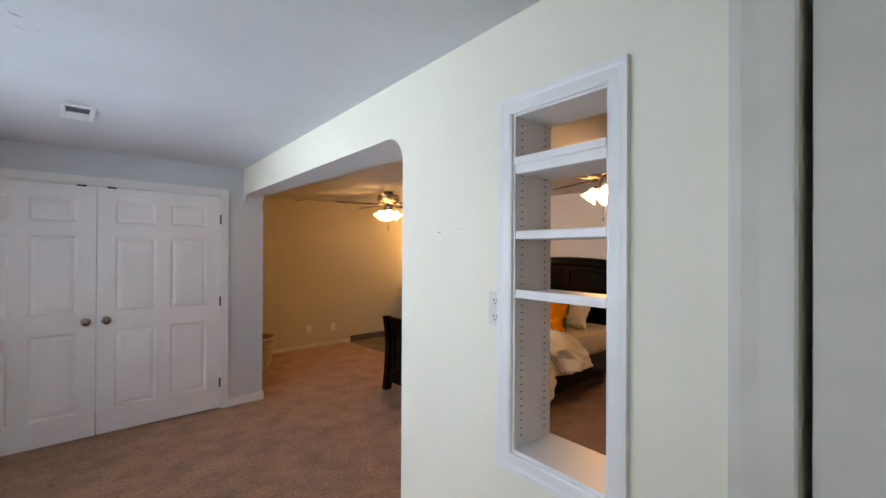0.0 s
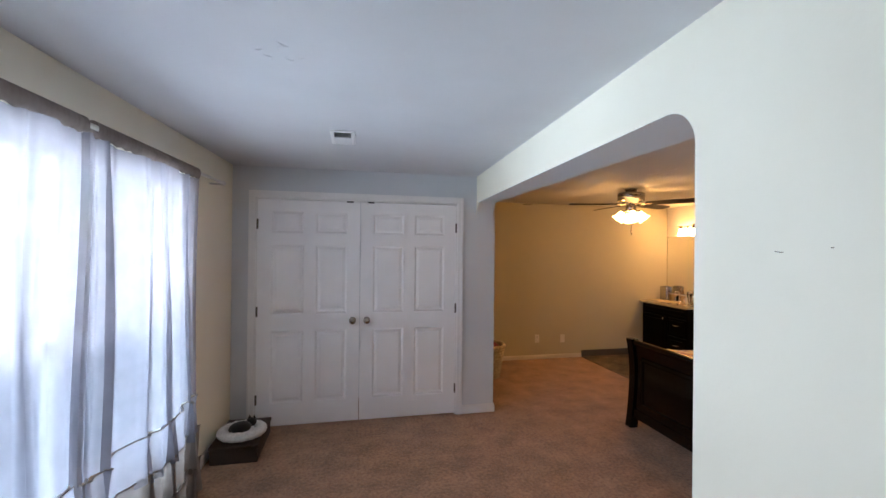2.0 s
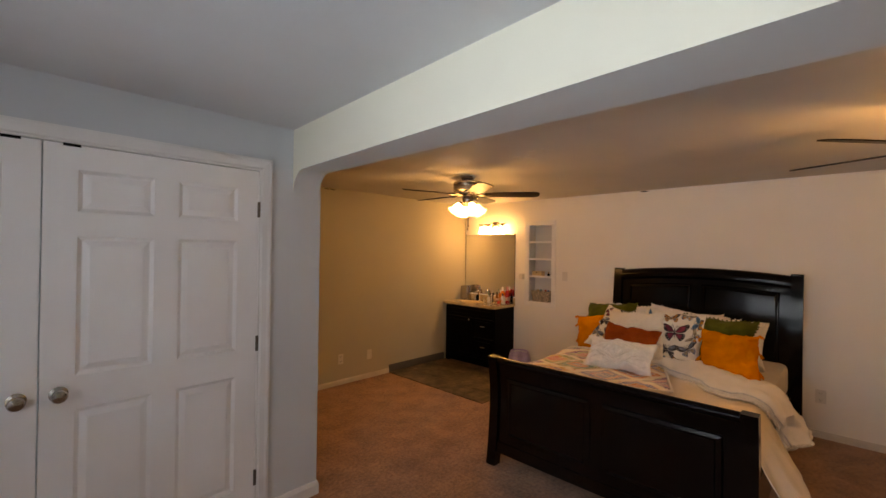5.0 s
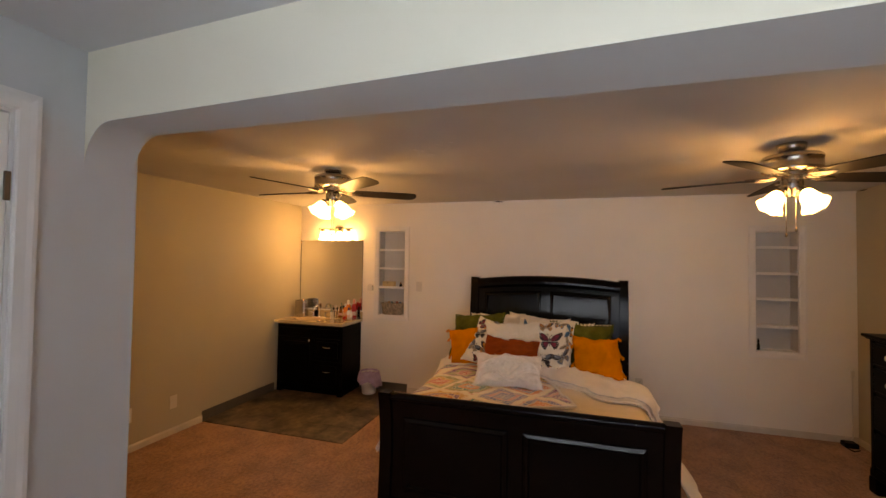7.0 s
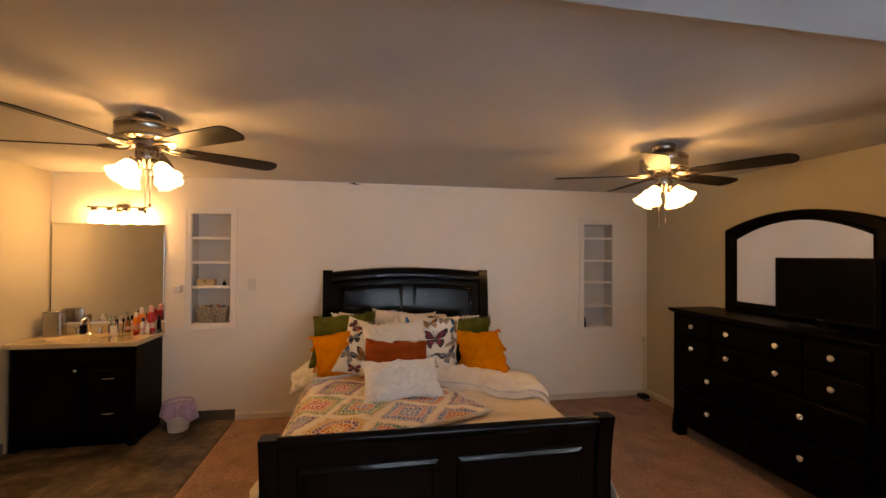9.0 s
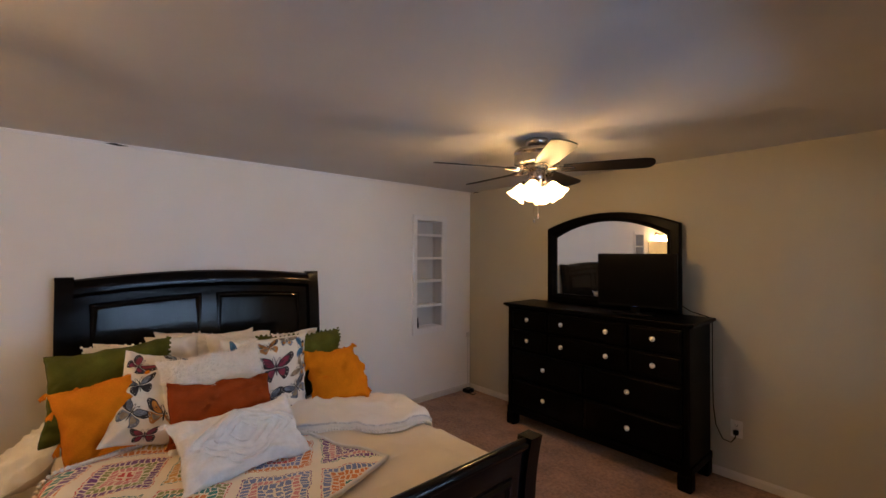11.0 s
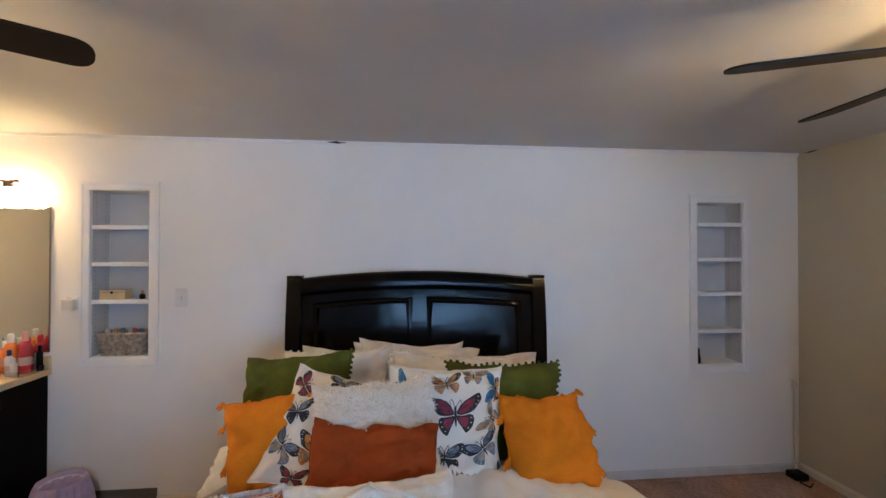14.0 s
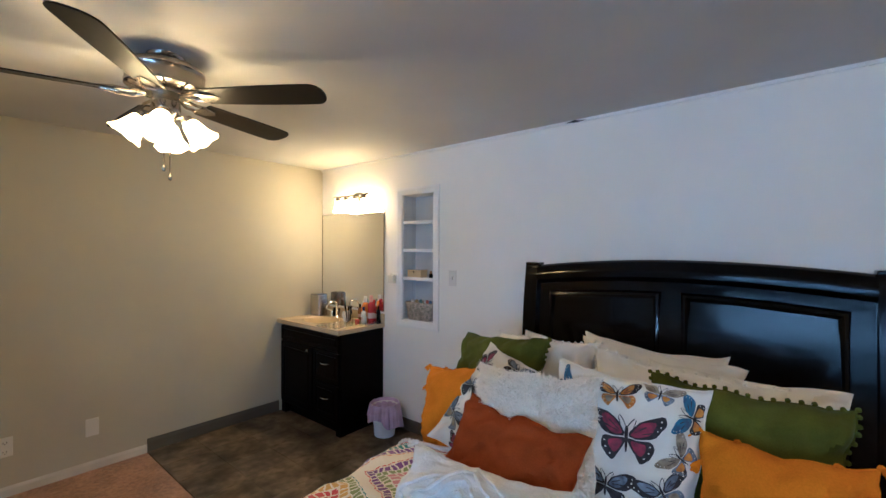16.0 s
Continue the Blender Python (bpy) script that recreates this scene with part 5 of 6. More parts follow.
tube(bm, [(foot_x(0.785) + 0.004, BY0 + 0.075, 0.778), (foot_x(0.785) + 0.004, BY1 - 0.075, 0.778)], 0.026, 16)
part("foot_rail", bm, ESPRESSO, bed, "rolled top rail", True)
for y0, y1 in ((BY0 + 0.15, 3.445), (3.525, BY1 - 0.15)):
    bm = bmesh.new()
    moulded(bm, (y0, 0.22, y1, 0.66), lambda a, b, h: Vector((foot_x(b) - 0.010 - h, a, b)), (0, 0.006, 0.014, 0.015, 0.024, 0.030, 0.040), (0, 0.008, 0.0118, 0.010, 0.0142, 0.015, 0.004))
    part("footboard_moulding", bm, ESPRESSO, bed)
bm = bmesh.new()
swept(bm, foot_x, BY0 + 0.075, BY1 - 0.075, 0.10, 0.175, 0.020, 0.032)
part("foot_bottom_rail", bm, ESPRESSO, bed)


def head_x(z):
    t = z / 1.42
    return 5.225 + 0.055 * max(0, t - 0.55) ** 2 / 0.2


HY0, HY1 = 2.625, 4.275
for y0, y1 in ((HY0, HY0 + 0.085), (HY1 - 0.085, HY1)):
    bm = bmesh.new()
    swept(bm, head_x, y0, y1, 0.0, 1.418, 0.030, 0.045)
    bmesh.ops.bevel(bm, geom=[e for e in bm.edges if e.calc_face_angle(0) > 1.0], offset=0.006, segments=2, affect="EDGES")
    part("head_post", bm, ESPRESSO, bed, "", True)
    part("post_cap", boxes(((head_x(1.42) - 0.034, y0 - 0.003, 1.405), (head_x(1.42) + 0.047, y1 + 0.003, 1.425)), bevel=0.006), ESPRESSO, bed)
crown = lambda y: 1.408 + 0.045 * (1 - ((y - 3.45) / 0.745) ** 2)
bm = bmesh.new()
m_ = 24
ys = [HY0 + 0.085 + (HY1 - HY0 - 0.17) * i / m_ for i in range(m_ + 1)]
secs = []
for y in ys:
    zt = crown(y)
    prof = [(5.262, zt - 0.115), (5.235, zt - 0.100), (5.225, zt - 0.090), (5.222, zt - 0.055), (5.240, zt - 0.015), (5.262, zt), (5.300, zt), (5.305, zt - 0.115)]
    secs.append([bm.verts.new((x, y, z)) for x, z in prof])
for p, q in zip(secs, secs[1:]):
    for i in range(len(p)):
        bm.faces.new((p[i], p[(i + 1) % len(p)], q[(i + 1) % len(p)], q[i]))
part("head_crown", bm, ESPRESSO, bed, "arched rolled crown rail", True)
bm = bmesh.new()
secs = []
for y in ys:
    secs.append([bm.verts.new((head_x(z) + dx, y, z)) for z, dx in ((0.35, 0.0), (0.9, 0.0), (1.15, 0.0), (crown(y) - 0.10, 0.0), (crown(y) - 0.10, 0.035), (0.9, 0.035), (0.35, 0.035))])
for p, q in zip(secs, secs[1:]):
    for i in range(len(p)):
        bm.faces.new((p[i], p[(i + 1) % len(p)], q[(i + 1) % len(p)], q[i]))
part("headboard_panel", bm, ESPRESSO, bed, "", True)
for y0, y1, s in ((2.785, 3.405, 1), (3.495, 4.115, -1)):
    bm = bmesh.new()
    rings = []
    for w, h in ((0, 0), (0.010, 0.016), (0.022, 0.018), (0.034, 0.006), (0.040, 0.002)):
        r = []
        k = 12
        r += [(y0 + w + (y1 - y0 - 2 * w) * i / k, 0.55 + w) for i in range(k + 1)]
        r += [(y1 - w - (y1 - y0 - 2 * w) * i / k, None) for i in range(k + 1)]
        rings.append([bm.verts.new((head_x(z if z is not None else crown(a) - 0.165 - w) - h, a, z if z is not None else crown(a) - 0.165 - w)) for a, z in r])
    for p, q in zip(rings, rings[1:]):
        for i in range(len(p)):
            bm.faces.new((p[i], p[(i + 1) % len(p)], q[(i + 1) % len(p)], q[i]))
    part("headboard_moulding", bm, ESPRESSO, bed, "", True)
for y0, y1 in ((BY0 + 0.02, BY0 + 0.05), (BY1 - 0.05, BY1 - 0.02)):
    part("side_rail", boxes(((3.02, y0, 0.15), (5.23, y1, 0.40)), bevel=0.004), ESPRESSO, bed)

MY0, MY1, MZ = 2.725, 4.245, 0.635
mt = thing("mattress", pose(0, 0, 0), "thick mattress in an ivory fitted sheet", "mattress")
part("box_spring", boxes(((3.05, MY0, 0.20), (5.20, MY1, 0.36)), bevel=0.02), COTTON_W, mt)
part("mattress", boxes(((3.045, MY0 - 0.005, 0.362), (5.205, MY1 + 0.005, MZ)), bevel=0.05), SHEET_W, mt, "", True)


def over_bed(x, s, lift, droop=1.0):
    """A place on the bedding: x along the bed, s across it, wrapped down over both sides."""
    half, r = (MY1 - MY0) / 2, 0.06
    c = (MY0 + MY1) / 2
    a = abs(s) - (half - r)
    top = MZ + 0.022 + lift + 0.024 * noise.noise(Vector((x * 2.2, s * 2.2, 3.0))) + 0.012 * noise.noise(Vector((x * 5 + s * 3, s * 6 - x * 2, 9.0))) + 0.005 * noise.noise(Vector((x * 15, s * 15, 4.0))) + 0.010 * (1 - abs(noise.noise(Vector((x * 4.2 + s * 2, s * 3.1 - x, 6.0))))) ** 6
    sg = 1 if s > 0 else -1
    if a <= 0:
        return Vector((x, c + s, top))
    if a < r * 1.57:
        t = a / r
        return Vector((x, c + sg * (half - r + (r + lift) * math.sin(t)), top - (r + lift) * (1 - math.cos(t))))
    d = a - r * 1.57
    fold = 0.042 * math.sin(x * 8 + 1.2 * math.sin(x * 3) + d * 2) + 0.022 * math.sin(x * 19 + 1 + d * 5) + 0.010 * math.sin(x * 41 + d * 9) + 0.03 * noise.noise(Vector((x * 6, d * 7, 2.0)))
    return Vector((x, c + sg * (half + lift + 0.015 + (fold + 0.05) * min(1, d * 4) * droop + (0.34 - 0.24 * min(1, max(0, (x - 3.45) / 0.35)) if sg < 0 else 0.24) * d), top - r - lift - d))


du = thing("duvet", pose(0, 0, 0), "ivory cotton duvet draped over the bed, turned down at the pillows", "duvet")
bm = bmesh.new()


def cover(u, v):
    hem = -1.26 + 0.22 * min(1, max(0, (u - 0.15) * 2.2))
    return over_bed(3.055 + u * 1.05, hem + v * (1.02 - hem), 0.012 + 0.010 * math.sin(u * 9) * math.sin(v * 7))


shell(bm, 120, 120, cover, 0.012)
part("cover", bm, SHEET_W, du, "", True)
bm = bmesh.new()
for i in range(60):
    ball(bm, cover(0.08 + 0.92 * i / 59, 0.0) + Vector((0, -0.006, -0.010)), 0.0115)
tagged(part("pompom_trim", bm, COTTON_W, du, "white pompom trim", True), kind="stuff")
bm = bmesh.new()


def turned(u, v):
    s = -1.0 + v * 1.24
    edge = 3.97 + 0.62 * min(0.0, s + 0.05) if s > -0.62 else 3.617 + 0.04 * (s + 0.62) + 0.95 * max(0, -0.74 - s)
    k = 0.058 * math.sin(math.pi * min(1, max(0, u)) ** 0.7) ** 0.6 + 0.012
    wob = 0.025 * math.sin(v * 11 + 0.6) + 0.014 * math.sin(v * 27)
    rumple = 0.034 * noise.noise(Vector((u * 3.2, v * 9, 1))) + 0.016 * noise.noise(Vector((u * 7, v * 21, 5)))
    return over_bed(edge + wob + u * 0.55, s, 0.020 + k + rumple * min(1, 4 * u + 0.3), 1.3)


shell(bm, 44, 110, turned, 0.010)
part("turned_band", bm, COTTON_W, du, "white turned-back lining", True)
part("edge_tape", tubed([turned(0.02, i / 110) + Vector((-0.006, 0, -0.006)) for i in range(111)], 0.0045, 6), TAPE, du, "blue-grey trim tape", True)
bm = bmesh.new()
for i in range(100):
    ball(bm, turned(0.0, i / 99) + Vector((-0.014, 0, -0.012)), 0.0115)
for i in range(30):
    ball(bm, turned(i / 29, 0.0) + Vector((0, -0.006, -0.012)), 0.0115)
tagged(part("pompom_trim", bm, COTTON_W, du, "white pompom trim", True), kind="stuff")

# crochet throw, laid aslant over the foot of the bed
cr_ = thing("crochet_throw", pose(0, 0, 0), "multicoloured granny-square crochet throw spread across the bed", "throw")
C0, E1, E2 = Vector((3.36, 3.16)), Vector((0.943, 0.333)), Vector((-0.36, 0.933))


def throw(u, v):
    p = C0 + E1 * (u * 1.36) + E2 * (v * 1.40)
    x = max(min(p.x, 4.14 + 0.03 * math.sin(v * 9)), 3.06 + 0.01 * math.sin(v * 20))
    return over_bed(x, min(p.y - (MY0 + MY1) / 2, 1.0 + 0.02 * math.sin(u * 22)), 0.034 + 0.016 * abs(noise.noise(Vector((u * 5, v * 5, 7)))), 0.6)


bm = bmesh.new()
shell(bm, 110, 116, throw, 0.010, (4.6, 4.75))
part("throw", bm, CROCHET, cr_, "", True)
bm = bmesh.new()
for i in range(110):
    for u, v in ((i / 109, 0.0), (i / 109, 1.0), (0.0, i / 109), (1.0, i / 109)):
        ball(bm, throw(u, v) + Vector((0, 0, 0.006)), 0.009)
tagged(part("scalloped_edge", bm, COTTON_W, cr_, "cream crochet edge"), kind="stuff")


# ---- bedroom: pillows ----
def pillow_point(w, h, t, u, v, side, seed):
    """u, v in -1..1 on the front or back of a stuffed pillow, in its own plane."""
    pu, pv = abs(u), abs(v)
    prof = max(0.0, (1 - pu ** 2.7)) ** 0.5 * max(0.0, (1 - pv ** 2.7)) ** 0.5
    pinch = 1 - 0.10 * (1 - pu ** 2) * pv ** 3
    pinch2 = 1 - 0.10 * (1 - pv ** 2) * pu ** 3
    wr = 0.020 * noise.noise(Vector((u * 1.7 + seed * 3.1, v * 1.7, side * 3.0))) * (0.3 + prof)
    wr += 0.016 * noise.noise(Vector((u * 4.5 + seed, v * 4.5 - u * 2, side * 3.0)))
    rim = max(pu, pv) ** 2
    wr += 0.012 * rim * math.sin(13 * math.atan2(v, u) + 5 * noise.noise(Vector((u * 2, v * 2, seed * 1.7)))) * noise.noise(Vector((u * 2.5, v * 2.5, seed + 0.5))) * 2
    warp = 0.026 * noise.noise(Vector((u * 1.3, v * 1.3, seed * 2.3))) + 0.010 * noise.noise(Vector((u * 4, v * 4, seed * 2.3)))
    du = 0.014 * noise.noise(Vector((u * 1.5, v * 2.4, seed * 5.1))) + 0.004 * noise.noise(Vector((u * 6, v * 8, seed * 5.1)))
    dv = 0.014 * noise.noise(Vector((u * 2.4, v * 1.5, seed * 7.7))) + 0.004 * noise.noise(Vector((u * 8, v * 6, seed * 7.7)))
    return Vector((u * w / 2 * pinch2 + du, v * h / 2 * pinch + dv, warp + side * (t / 2 * prof + wr * min(1, prof * 3))))


def pillow_mesh(w, h, t, seed, n=38):
    bm = bmesh.new()
    for side in (1, -1):
        grid(bm, n, n, lambda a, b: pillow_point(w, h, t, math.sin((a - 0.5) * math.pi) * 0.5 + (a - 0.5), math.sin((b - 0.5) * math.pi) * 0.5 + (b - 0.5), side, seed))
    bmesh.ops.remove_doubles(bm, verts=bm.verts, dist=1e-4)
    return bm


def prop(tl, tr, h, lean):
    """Pose and width of a pillow from its two top corners, seen from the foot of the bed, leaning back by some degrees."""
    tl, tr = Vector(tl), Vector(tr)
    across = (tr - tl).normalized()
    up = Vector((math.sin(radians(lean)), 0, math.cos(radians(lean))))
    up = (up - across * up.dot(across)).normalized()
    out = across.cross(up)
    mid = (tl + tr) / 2 - up * h / 2
    return Matrix(((across.x, up.x, out.x, mid.x), (across.y, up.y, out.y, mid.y), (across.z, up.z, out.z, mid.z), (0, 0, 0, 1))), (tr - tl).length


def pillow(m, w, h, t, material, seed, label, group="pillows on the bed"):
    ob = thing("pillow", m, label, "pillow", group)
    part("cover", pillow_mesh(w, h, t, seed), material, ob, "", True)
    bm = bmesh.new()
    pts = []
    for k in range(80):
        q = k / 20
        a = q % 1 * 2 - 1
        u, v = ((a, -1), (1, a), (-a, 1), (-1, -a))[int(q)]
        pts.append(pillow_point(w, h, t, u, v, 1, seed))
    tube(bm, pts + [pts[0]], 0.0035, 5)
    part("seam", bm, material, ob)
    return ob


def edge_pt(w, h, t, s, seed):
    q = (s % 1) * 4
    a = q % 1 * 2 - 1
    u, v = ((a, -1), (1, a), (-a, 1), (-1, -a))[int(q)]
    return pillow_point(w, h, t, u, v, 1, seed), Vector((u, v, 0)).normalized()


def pompoms(ob, w, h, t, seed, material, count, r=0.011, start=0.0, stop=1.0):
    for k in range(count):
        p, d = edge_pt(w, h, t, start + (stop - start) * k / count, seed)
        bm = bmesh.new()
        ball(bm, p + d * r, r)
        part("pompom", bm, material, ob)


def tassels(ob, w, h, t, seed, material, spots):
    rnd = random.Random(seed)
    for s in spots:
        p, d = edge_pt(w, h, t, s, seed)
        bm = bmesh.new()
        ball(bm, p + d * 0.004, 0.009)
        for k in range(14):
            e = d * 0.016 + Vector((rnd.uniform(-0.012, 0.012), rnd.uniform(-0.014, 0.006) - 0.026, rnd.uniform(-0.010, 0.012)))
            tube(bm, [p + d * 0.008, p + d * 0.008 + e * 0.55, p + d * 0.008 + e], [0.004, 0.0045, 0.003], 5)
        part("tassel", bm, material, ob, "", True)


# back row against the headboard
PLAIN = "plain white pillow leaning on the headboard"
for tl, tr, h, lean, sd in (((5.10, 3.84, 1.03), (5.11, 3.18, 1.02), 0.42, 22, 1), ((5.03, 3.80, 1.075), (4.97, 3.11, 1.01), 0.44, 28, 2),
                            ((4.93, 4.10, 1.065), (4.96, 3.50, 1.01), 0.42, 26, 3), ((4.83, 3.46, 1.03), (4.83, 2.82, 1.02), 0.42, 26, 16)):
    m, w = prop(tl, tr, h, lean)
    pillow(m, w, h, 0.17, COTTON_W, sd, PLAIN)
for tl, tr, lean, sd in (((4.74, 4.14, 1.075), (4.71, 3.61, 1.085), 26, 4), ((4.62, 3.60, 1.085), (4.62, 2.99, 1.045), 24, 5)):
    m, w = prop(tl, tr, 0.44, lean)
    p = pillow(m, w, 0.44, 0.17, COTTON_W, sd, "white pillow sham with a fringed pompom edge")
    pompoms(p, w, 0.44, 0.17, sd, COTTON_W, 64, 0.0075)
for tl, tr, lean, sd in (((4.64, 4.29, 1.070), (4.56, 3.79, 1.115), 30, 6), ((4.46, 3.36, 1.075), (4.43, 2.845, 1.075), 22, 7)):
    m, w = prop(tl, tr, 0.43, lean)
    p = pillow(m, w, 0.43, 0.17, GREEN, sd, "olive green velvet cushion with pompom trim")
    pompoms(p, w, 0.43, 0.17, sd, GREEN, 20 if sd == 6 else 38, 0.0082, 0.25, 0.52 if sd == 6 else 0.78)


# butterflies printed on the cushions
def butterfly(ob, w, h, t, seed, u0, v0, size, turn, colours):
    """Four wings and a body, laid on the cushion's face."""
    wings = []
    for s in (-1, 1):
        wings.append(([(0, 0.02), (s * 0.25, 0.42), (s * 0.62, 0.66), (s * 1.0, 0.74), (s * 1.04, 0.52), (s * 0.86, 0.28), (s * 0.70, 0.08), (s * 0.3, -0.02)], colours[3], 0))
        wings.append(([(0, -0.02), (s * 0.32, -0.04), (s * 0.66, 0.0), (s * 0.74, -0.22), (s * 0.60, -0.50), (s * 0.40, -0.66), (s * 0.28, -0.50), (s * 0.08, -0.22)], colours[1], 0))
        wings.append(([(s * 0.08, 0.08), (s * 0.32, 0.42), (s * 0.60, 0.58), (s * 0.76, 0.56), (s * 0.66, 0.30), (s * 0.48, 0.10), (s * 0.25, 0.03)], colours[0], 1))
        wings.append(([(s * 0.08, -0.08), (s * 0.34, -0.09), (s * 0.52, -0.12), (s * 0.52, -0.28), (s * 0.38, -0.44), (s * 0.22, -0.36)], colours[2], 1))
        for px, py, pr in ((0.90, 0.60, 0.028), (0.88, 0.46, 0.030), (0.79, 0.33, 0.026), (0.62, -0.14, 0.024), (0.60, -0.30, 0.028), (0.48, -0.47, 0.028)):
            wings.append(([(s * (px + pr * math.cos(k * 1.0472)), py + pr * 0.8 * math.sin(k * 1.0472)) for k in range(6)], PRINT_W, 2))
        for q in (0.20, 0.42, 0.60):
            wings.append(([(s * 0.10, 0.08), (s * q * 1.15, 0.62 - 0.55 * q + 0.02), (s * q * 1.15 + s * 0.02, 0.60 - 0.55 * q)], INK, 2))
        wings.append(([(s * 0.01, 0.28), (s * 0.10, 0.46), (s * 0.20, 0.56), (s * 0.215, 0.535), (s * 0.12, 0.44), (s * 0.03, 0.27)], INK, 3))
    wings.append(([(-0.035, 0.30), (0.035, 0.30), (0.05, 0.05), (0.03, -0.38), (-0.03, -0.38), (-0.05, 0.05)], INK, 3))
    ca, sa = math.cos(radians(turn)), math.sin(radians(turn))
    root, marks = None, {}
    for poly, c, level in wings:
        bm = bmesh.new()
        lift = 0.0022 + 0.0007 * level
        cen = Vector((sum(p[0] for p in poly) / len(poly), sum(p[1] for p in poly) / len(poly)))

        def place(a, b):
            x, y = size * (a * ca - b * sa), size * (a * sa + b * ca)
            u, v = u0 + x / (w / 2), v0 + y / (h / 2)
            u, v = max(-0.985, min(0.985, u)), max(-0.985, min(0.985, v))
            q = pillow_point(w, h, t, u, v, 1, seed)
            q.z += lift
            return q
        rings = []
        soft = []
        for i in range(len(poly)):
            a, b = Vector(poly[i]), Vector(poly[(i + 1) % len(poly)])
            soft += [a.lerp(b, 0.22), a.lerp(b, 0.78)]
        for f in ((1.0, 0.75, 0.5, 0.25) if level < 2 else (1.0,)):
            dense = [cen + (q - cen) * f for q in soft]
            rings.append([bm.verts.new(place(p.x, p.y)) for p in dense])
        mid = bm.verts.new(place(cen.x, cen.y))
        n = len(rings[0])
        for p, q in zip(rings, rings[1:]):
            for i in range(n):
                bm.faces.new((p[i], p[(i + 1) % n], q[(i + 1) % n], q[i]))
        for i in range(n):
            bm.faces.new((rings[-1][i], rings[-1][(i + 1) % n], mid))
        if root is None:
            root = part("butterfly_print", bm, c, ob, "printed butterfly", True)
        elif level < 2:
            part("wing_print", bm, c, root, "", True)
        else:
            extra = bpy.data.meshes.new("mark")
            bm.to_mesh(extra)
            bm.free()
            marks.setdefault(c, bmesh.new()).from_mesh(extra)
            bpy.data.meshes.remove(extra)
    for c, bm in marks.items():
        tagged(part("wing_pattern", bm, c, root, "", True), kind="stuff")


INK = mat("butterfly_black_ink", (0.045, 0.04, 0.045), 0.9, var=0.3, scale=60)
PLUM = mat("butterfly_crimson_ink", (0.34, 0.035, 0.075), 0.9, scale=45, dark=(0.10, 0.03, 0.05))
SLATE = mat("butterfly_slate_ink", (0.26, 0.30, 0.36), 0.9, scale=45, dark=(0.07, 0.08, 0.11))
TEAL = mat("butterfly_blue_ink", (0.06, 0.20, 0.36), 0.9, scale=45, dark=(0.05, 0.07, 0.14))
OCHRE = mat("butterfly_ochre_ink", (0.62, 0.30, 0.04), 0.9, scale=45, dark=(0.30, 0.10, 0.03))
TAUPE = mat("butterfly_taupe_ink", (0.42, 0.36, 0.25), 0.9, scale=45, dark=(0.15, 0.11, 0.08))
SETS = ((PLUM, INK, PLUM, INK), (SLATE, INK, INK, INK), (SLATE, SLATE, TAUPE, INK), (TEAL, INK, OCHRE, TEAL), (OCHRE, OCHRE, TAUPE, INK), (TAUPE, SLATE, OCHRE, TAUPE))
spots = ((0.14, 0.20, 0.102, 4, 0), (-0.06, -0.44, 0.080, -6, 1), (0.64, -0.34, 0.080, 24, 2), (-0.02, 0.72, 0.066, 3, 4), (0.48, 0.85, 0.055, -12, 5),
         (0.86, 0.64, 0.060, 78, 3), (0.78, 0.14, 0.060, 62, 5), (0.36, -0.86, 0.072, -12, 4), (0.86, -0.80, 0.055, 30, 2), (-0.72, 0.60, 0.070, -50, 3),
         (-0.62, 0.08, 0.072, 24, 4), (-0.66, -0.50, 0.078, -30, 5), (-0.30, -0.88, 0.055, 10, 3))
for tl, tr, lean, sd in (((4.25, 3.61, 1.120), (4.245, 3.155, 1.110), 14, 8), ((4.385, 3.985, 1.105), (4.345, 3.56, 0.995), 38, 9)):
    m, w = prop(tl, tr, 0.455, lean)
    p = pillow(m, w, 0.455, 0.14, PRINT_W, sd, "white cushion printed with dark butterflies")
    for u, v, size, turn, c in spots:
        butterfly(p, w, 0.455, 0.14, sd, u, v, size, turn + sd * 7 % 9, SETS[(c + sd) % 6] if sd == 9 else SETS[c])

# mustard cushions with tassels
for tl, tr, h, lean, sd in (((4.30, 4.265, 0.965), (4.30, 3.87, 1.04), 0.36, 18, 10), ((4.205, 3.185, 1.0), (4.275, 2.815, 0.99), 0.37, 30, 11)):
    m, w = prop(tl, tr, h, lean)
    p = pillow(m, w, h, 0.17, ORANGE, sd, "mustard orange velvet cushion with tassels")
    tassels(p, w, h, 0.17, sd, ORANGE, (0.0, 0.25, 0.5, 0.75, 0.06, 0.31, 0.40, 0.56, 0.69, 0.81, 0.90))

# long-haired cushion
fm_, fw = prop((4.185, 3.895, 1.068), (4.20, 3.435, 1.098), 0.45, 25)
fp = pillow(fm_, fw, 0.45, 0.15, FUR, 12, "fluffy ivory long-pile faux-fur cushion")
rnd = random.Random(4)
verts, faces = [], []
for k in range(15000):
    u, v = rnd.uniform(-1, 1), rnd.uniform(-1, 1)
    p = pillow_point(fw, 0.45, 0.15, u, v, 1, 12)
    d = Vector((rnd.uniform(-1, 1) + u * 0.8, rnd.uniform(-1, 1) - 0.3 + v * 0.8, rnd.uniform(0.5, 1.1))).normalized() * rnd.uniform(0.012, 0.024)
    s = Vector((rnd.uniform(-1, 1), rnd.uniform(-1, 1), 0)).normalized() * 0.0016
    i = len(verts)
    verts += [p - s, p + s, p + d]
    faces.append((i, i + 1, i + 2))
me = bpy.data.meshes.new("fur")
me.from_pydata(verts, [], faces)
me.materials.append(FUR_HAIR)
fur = new("fur", me)
fur.parent = fp
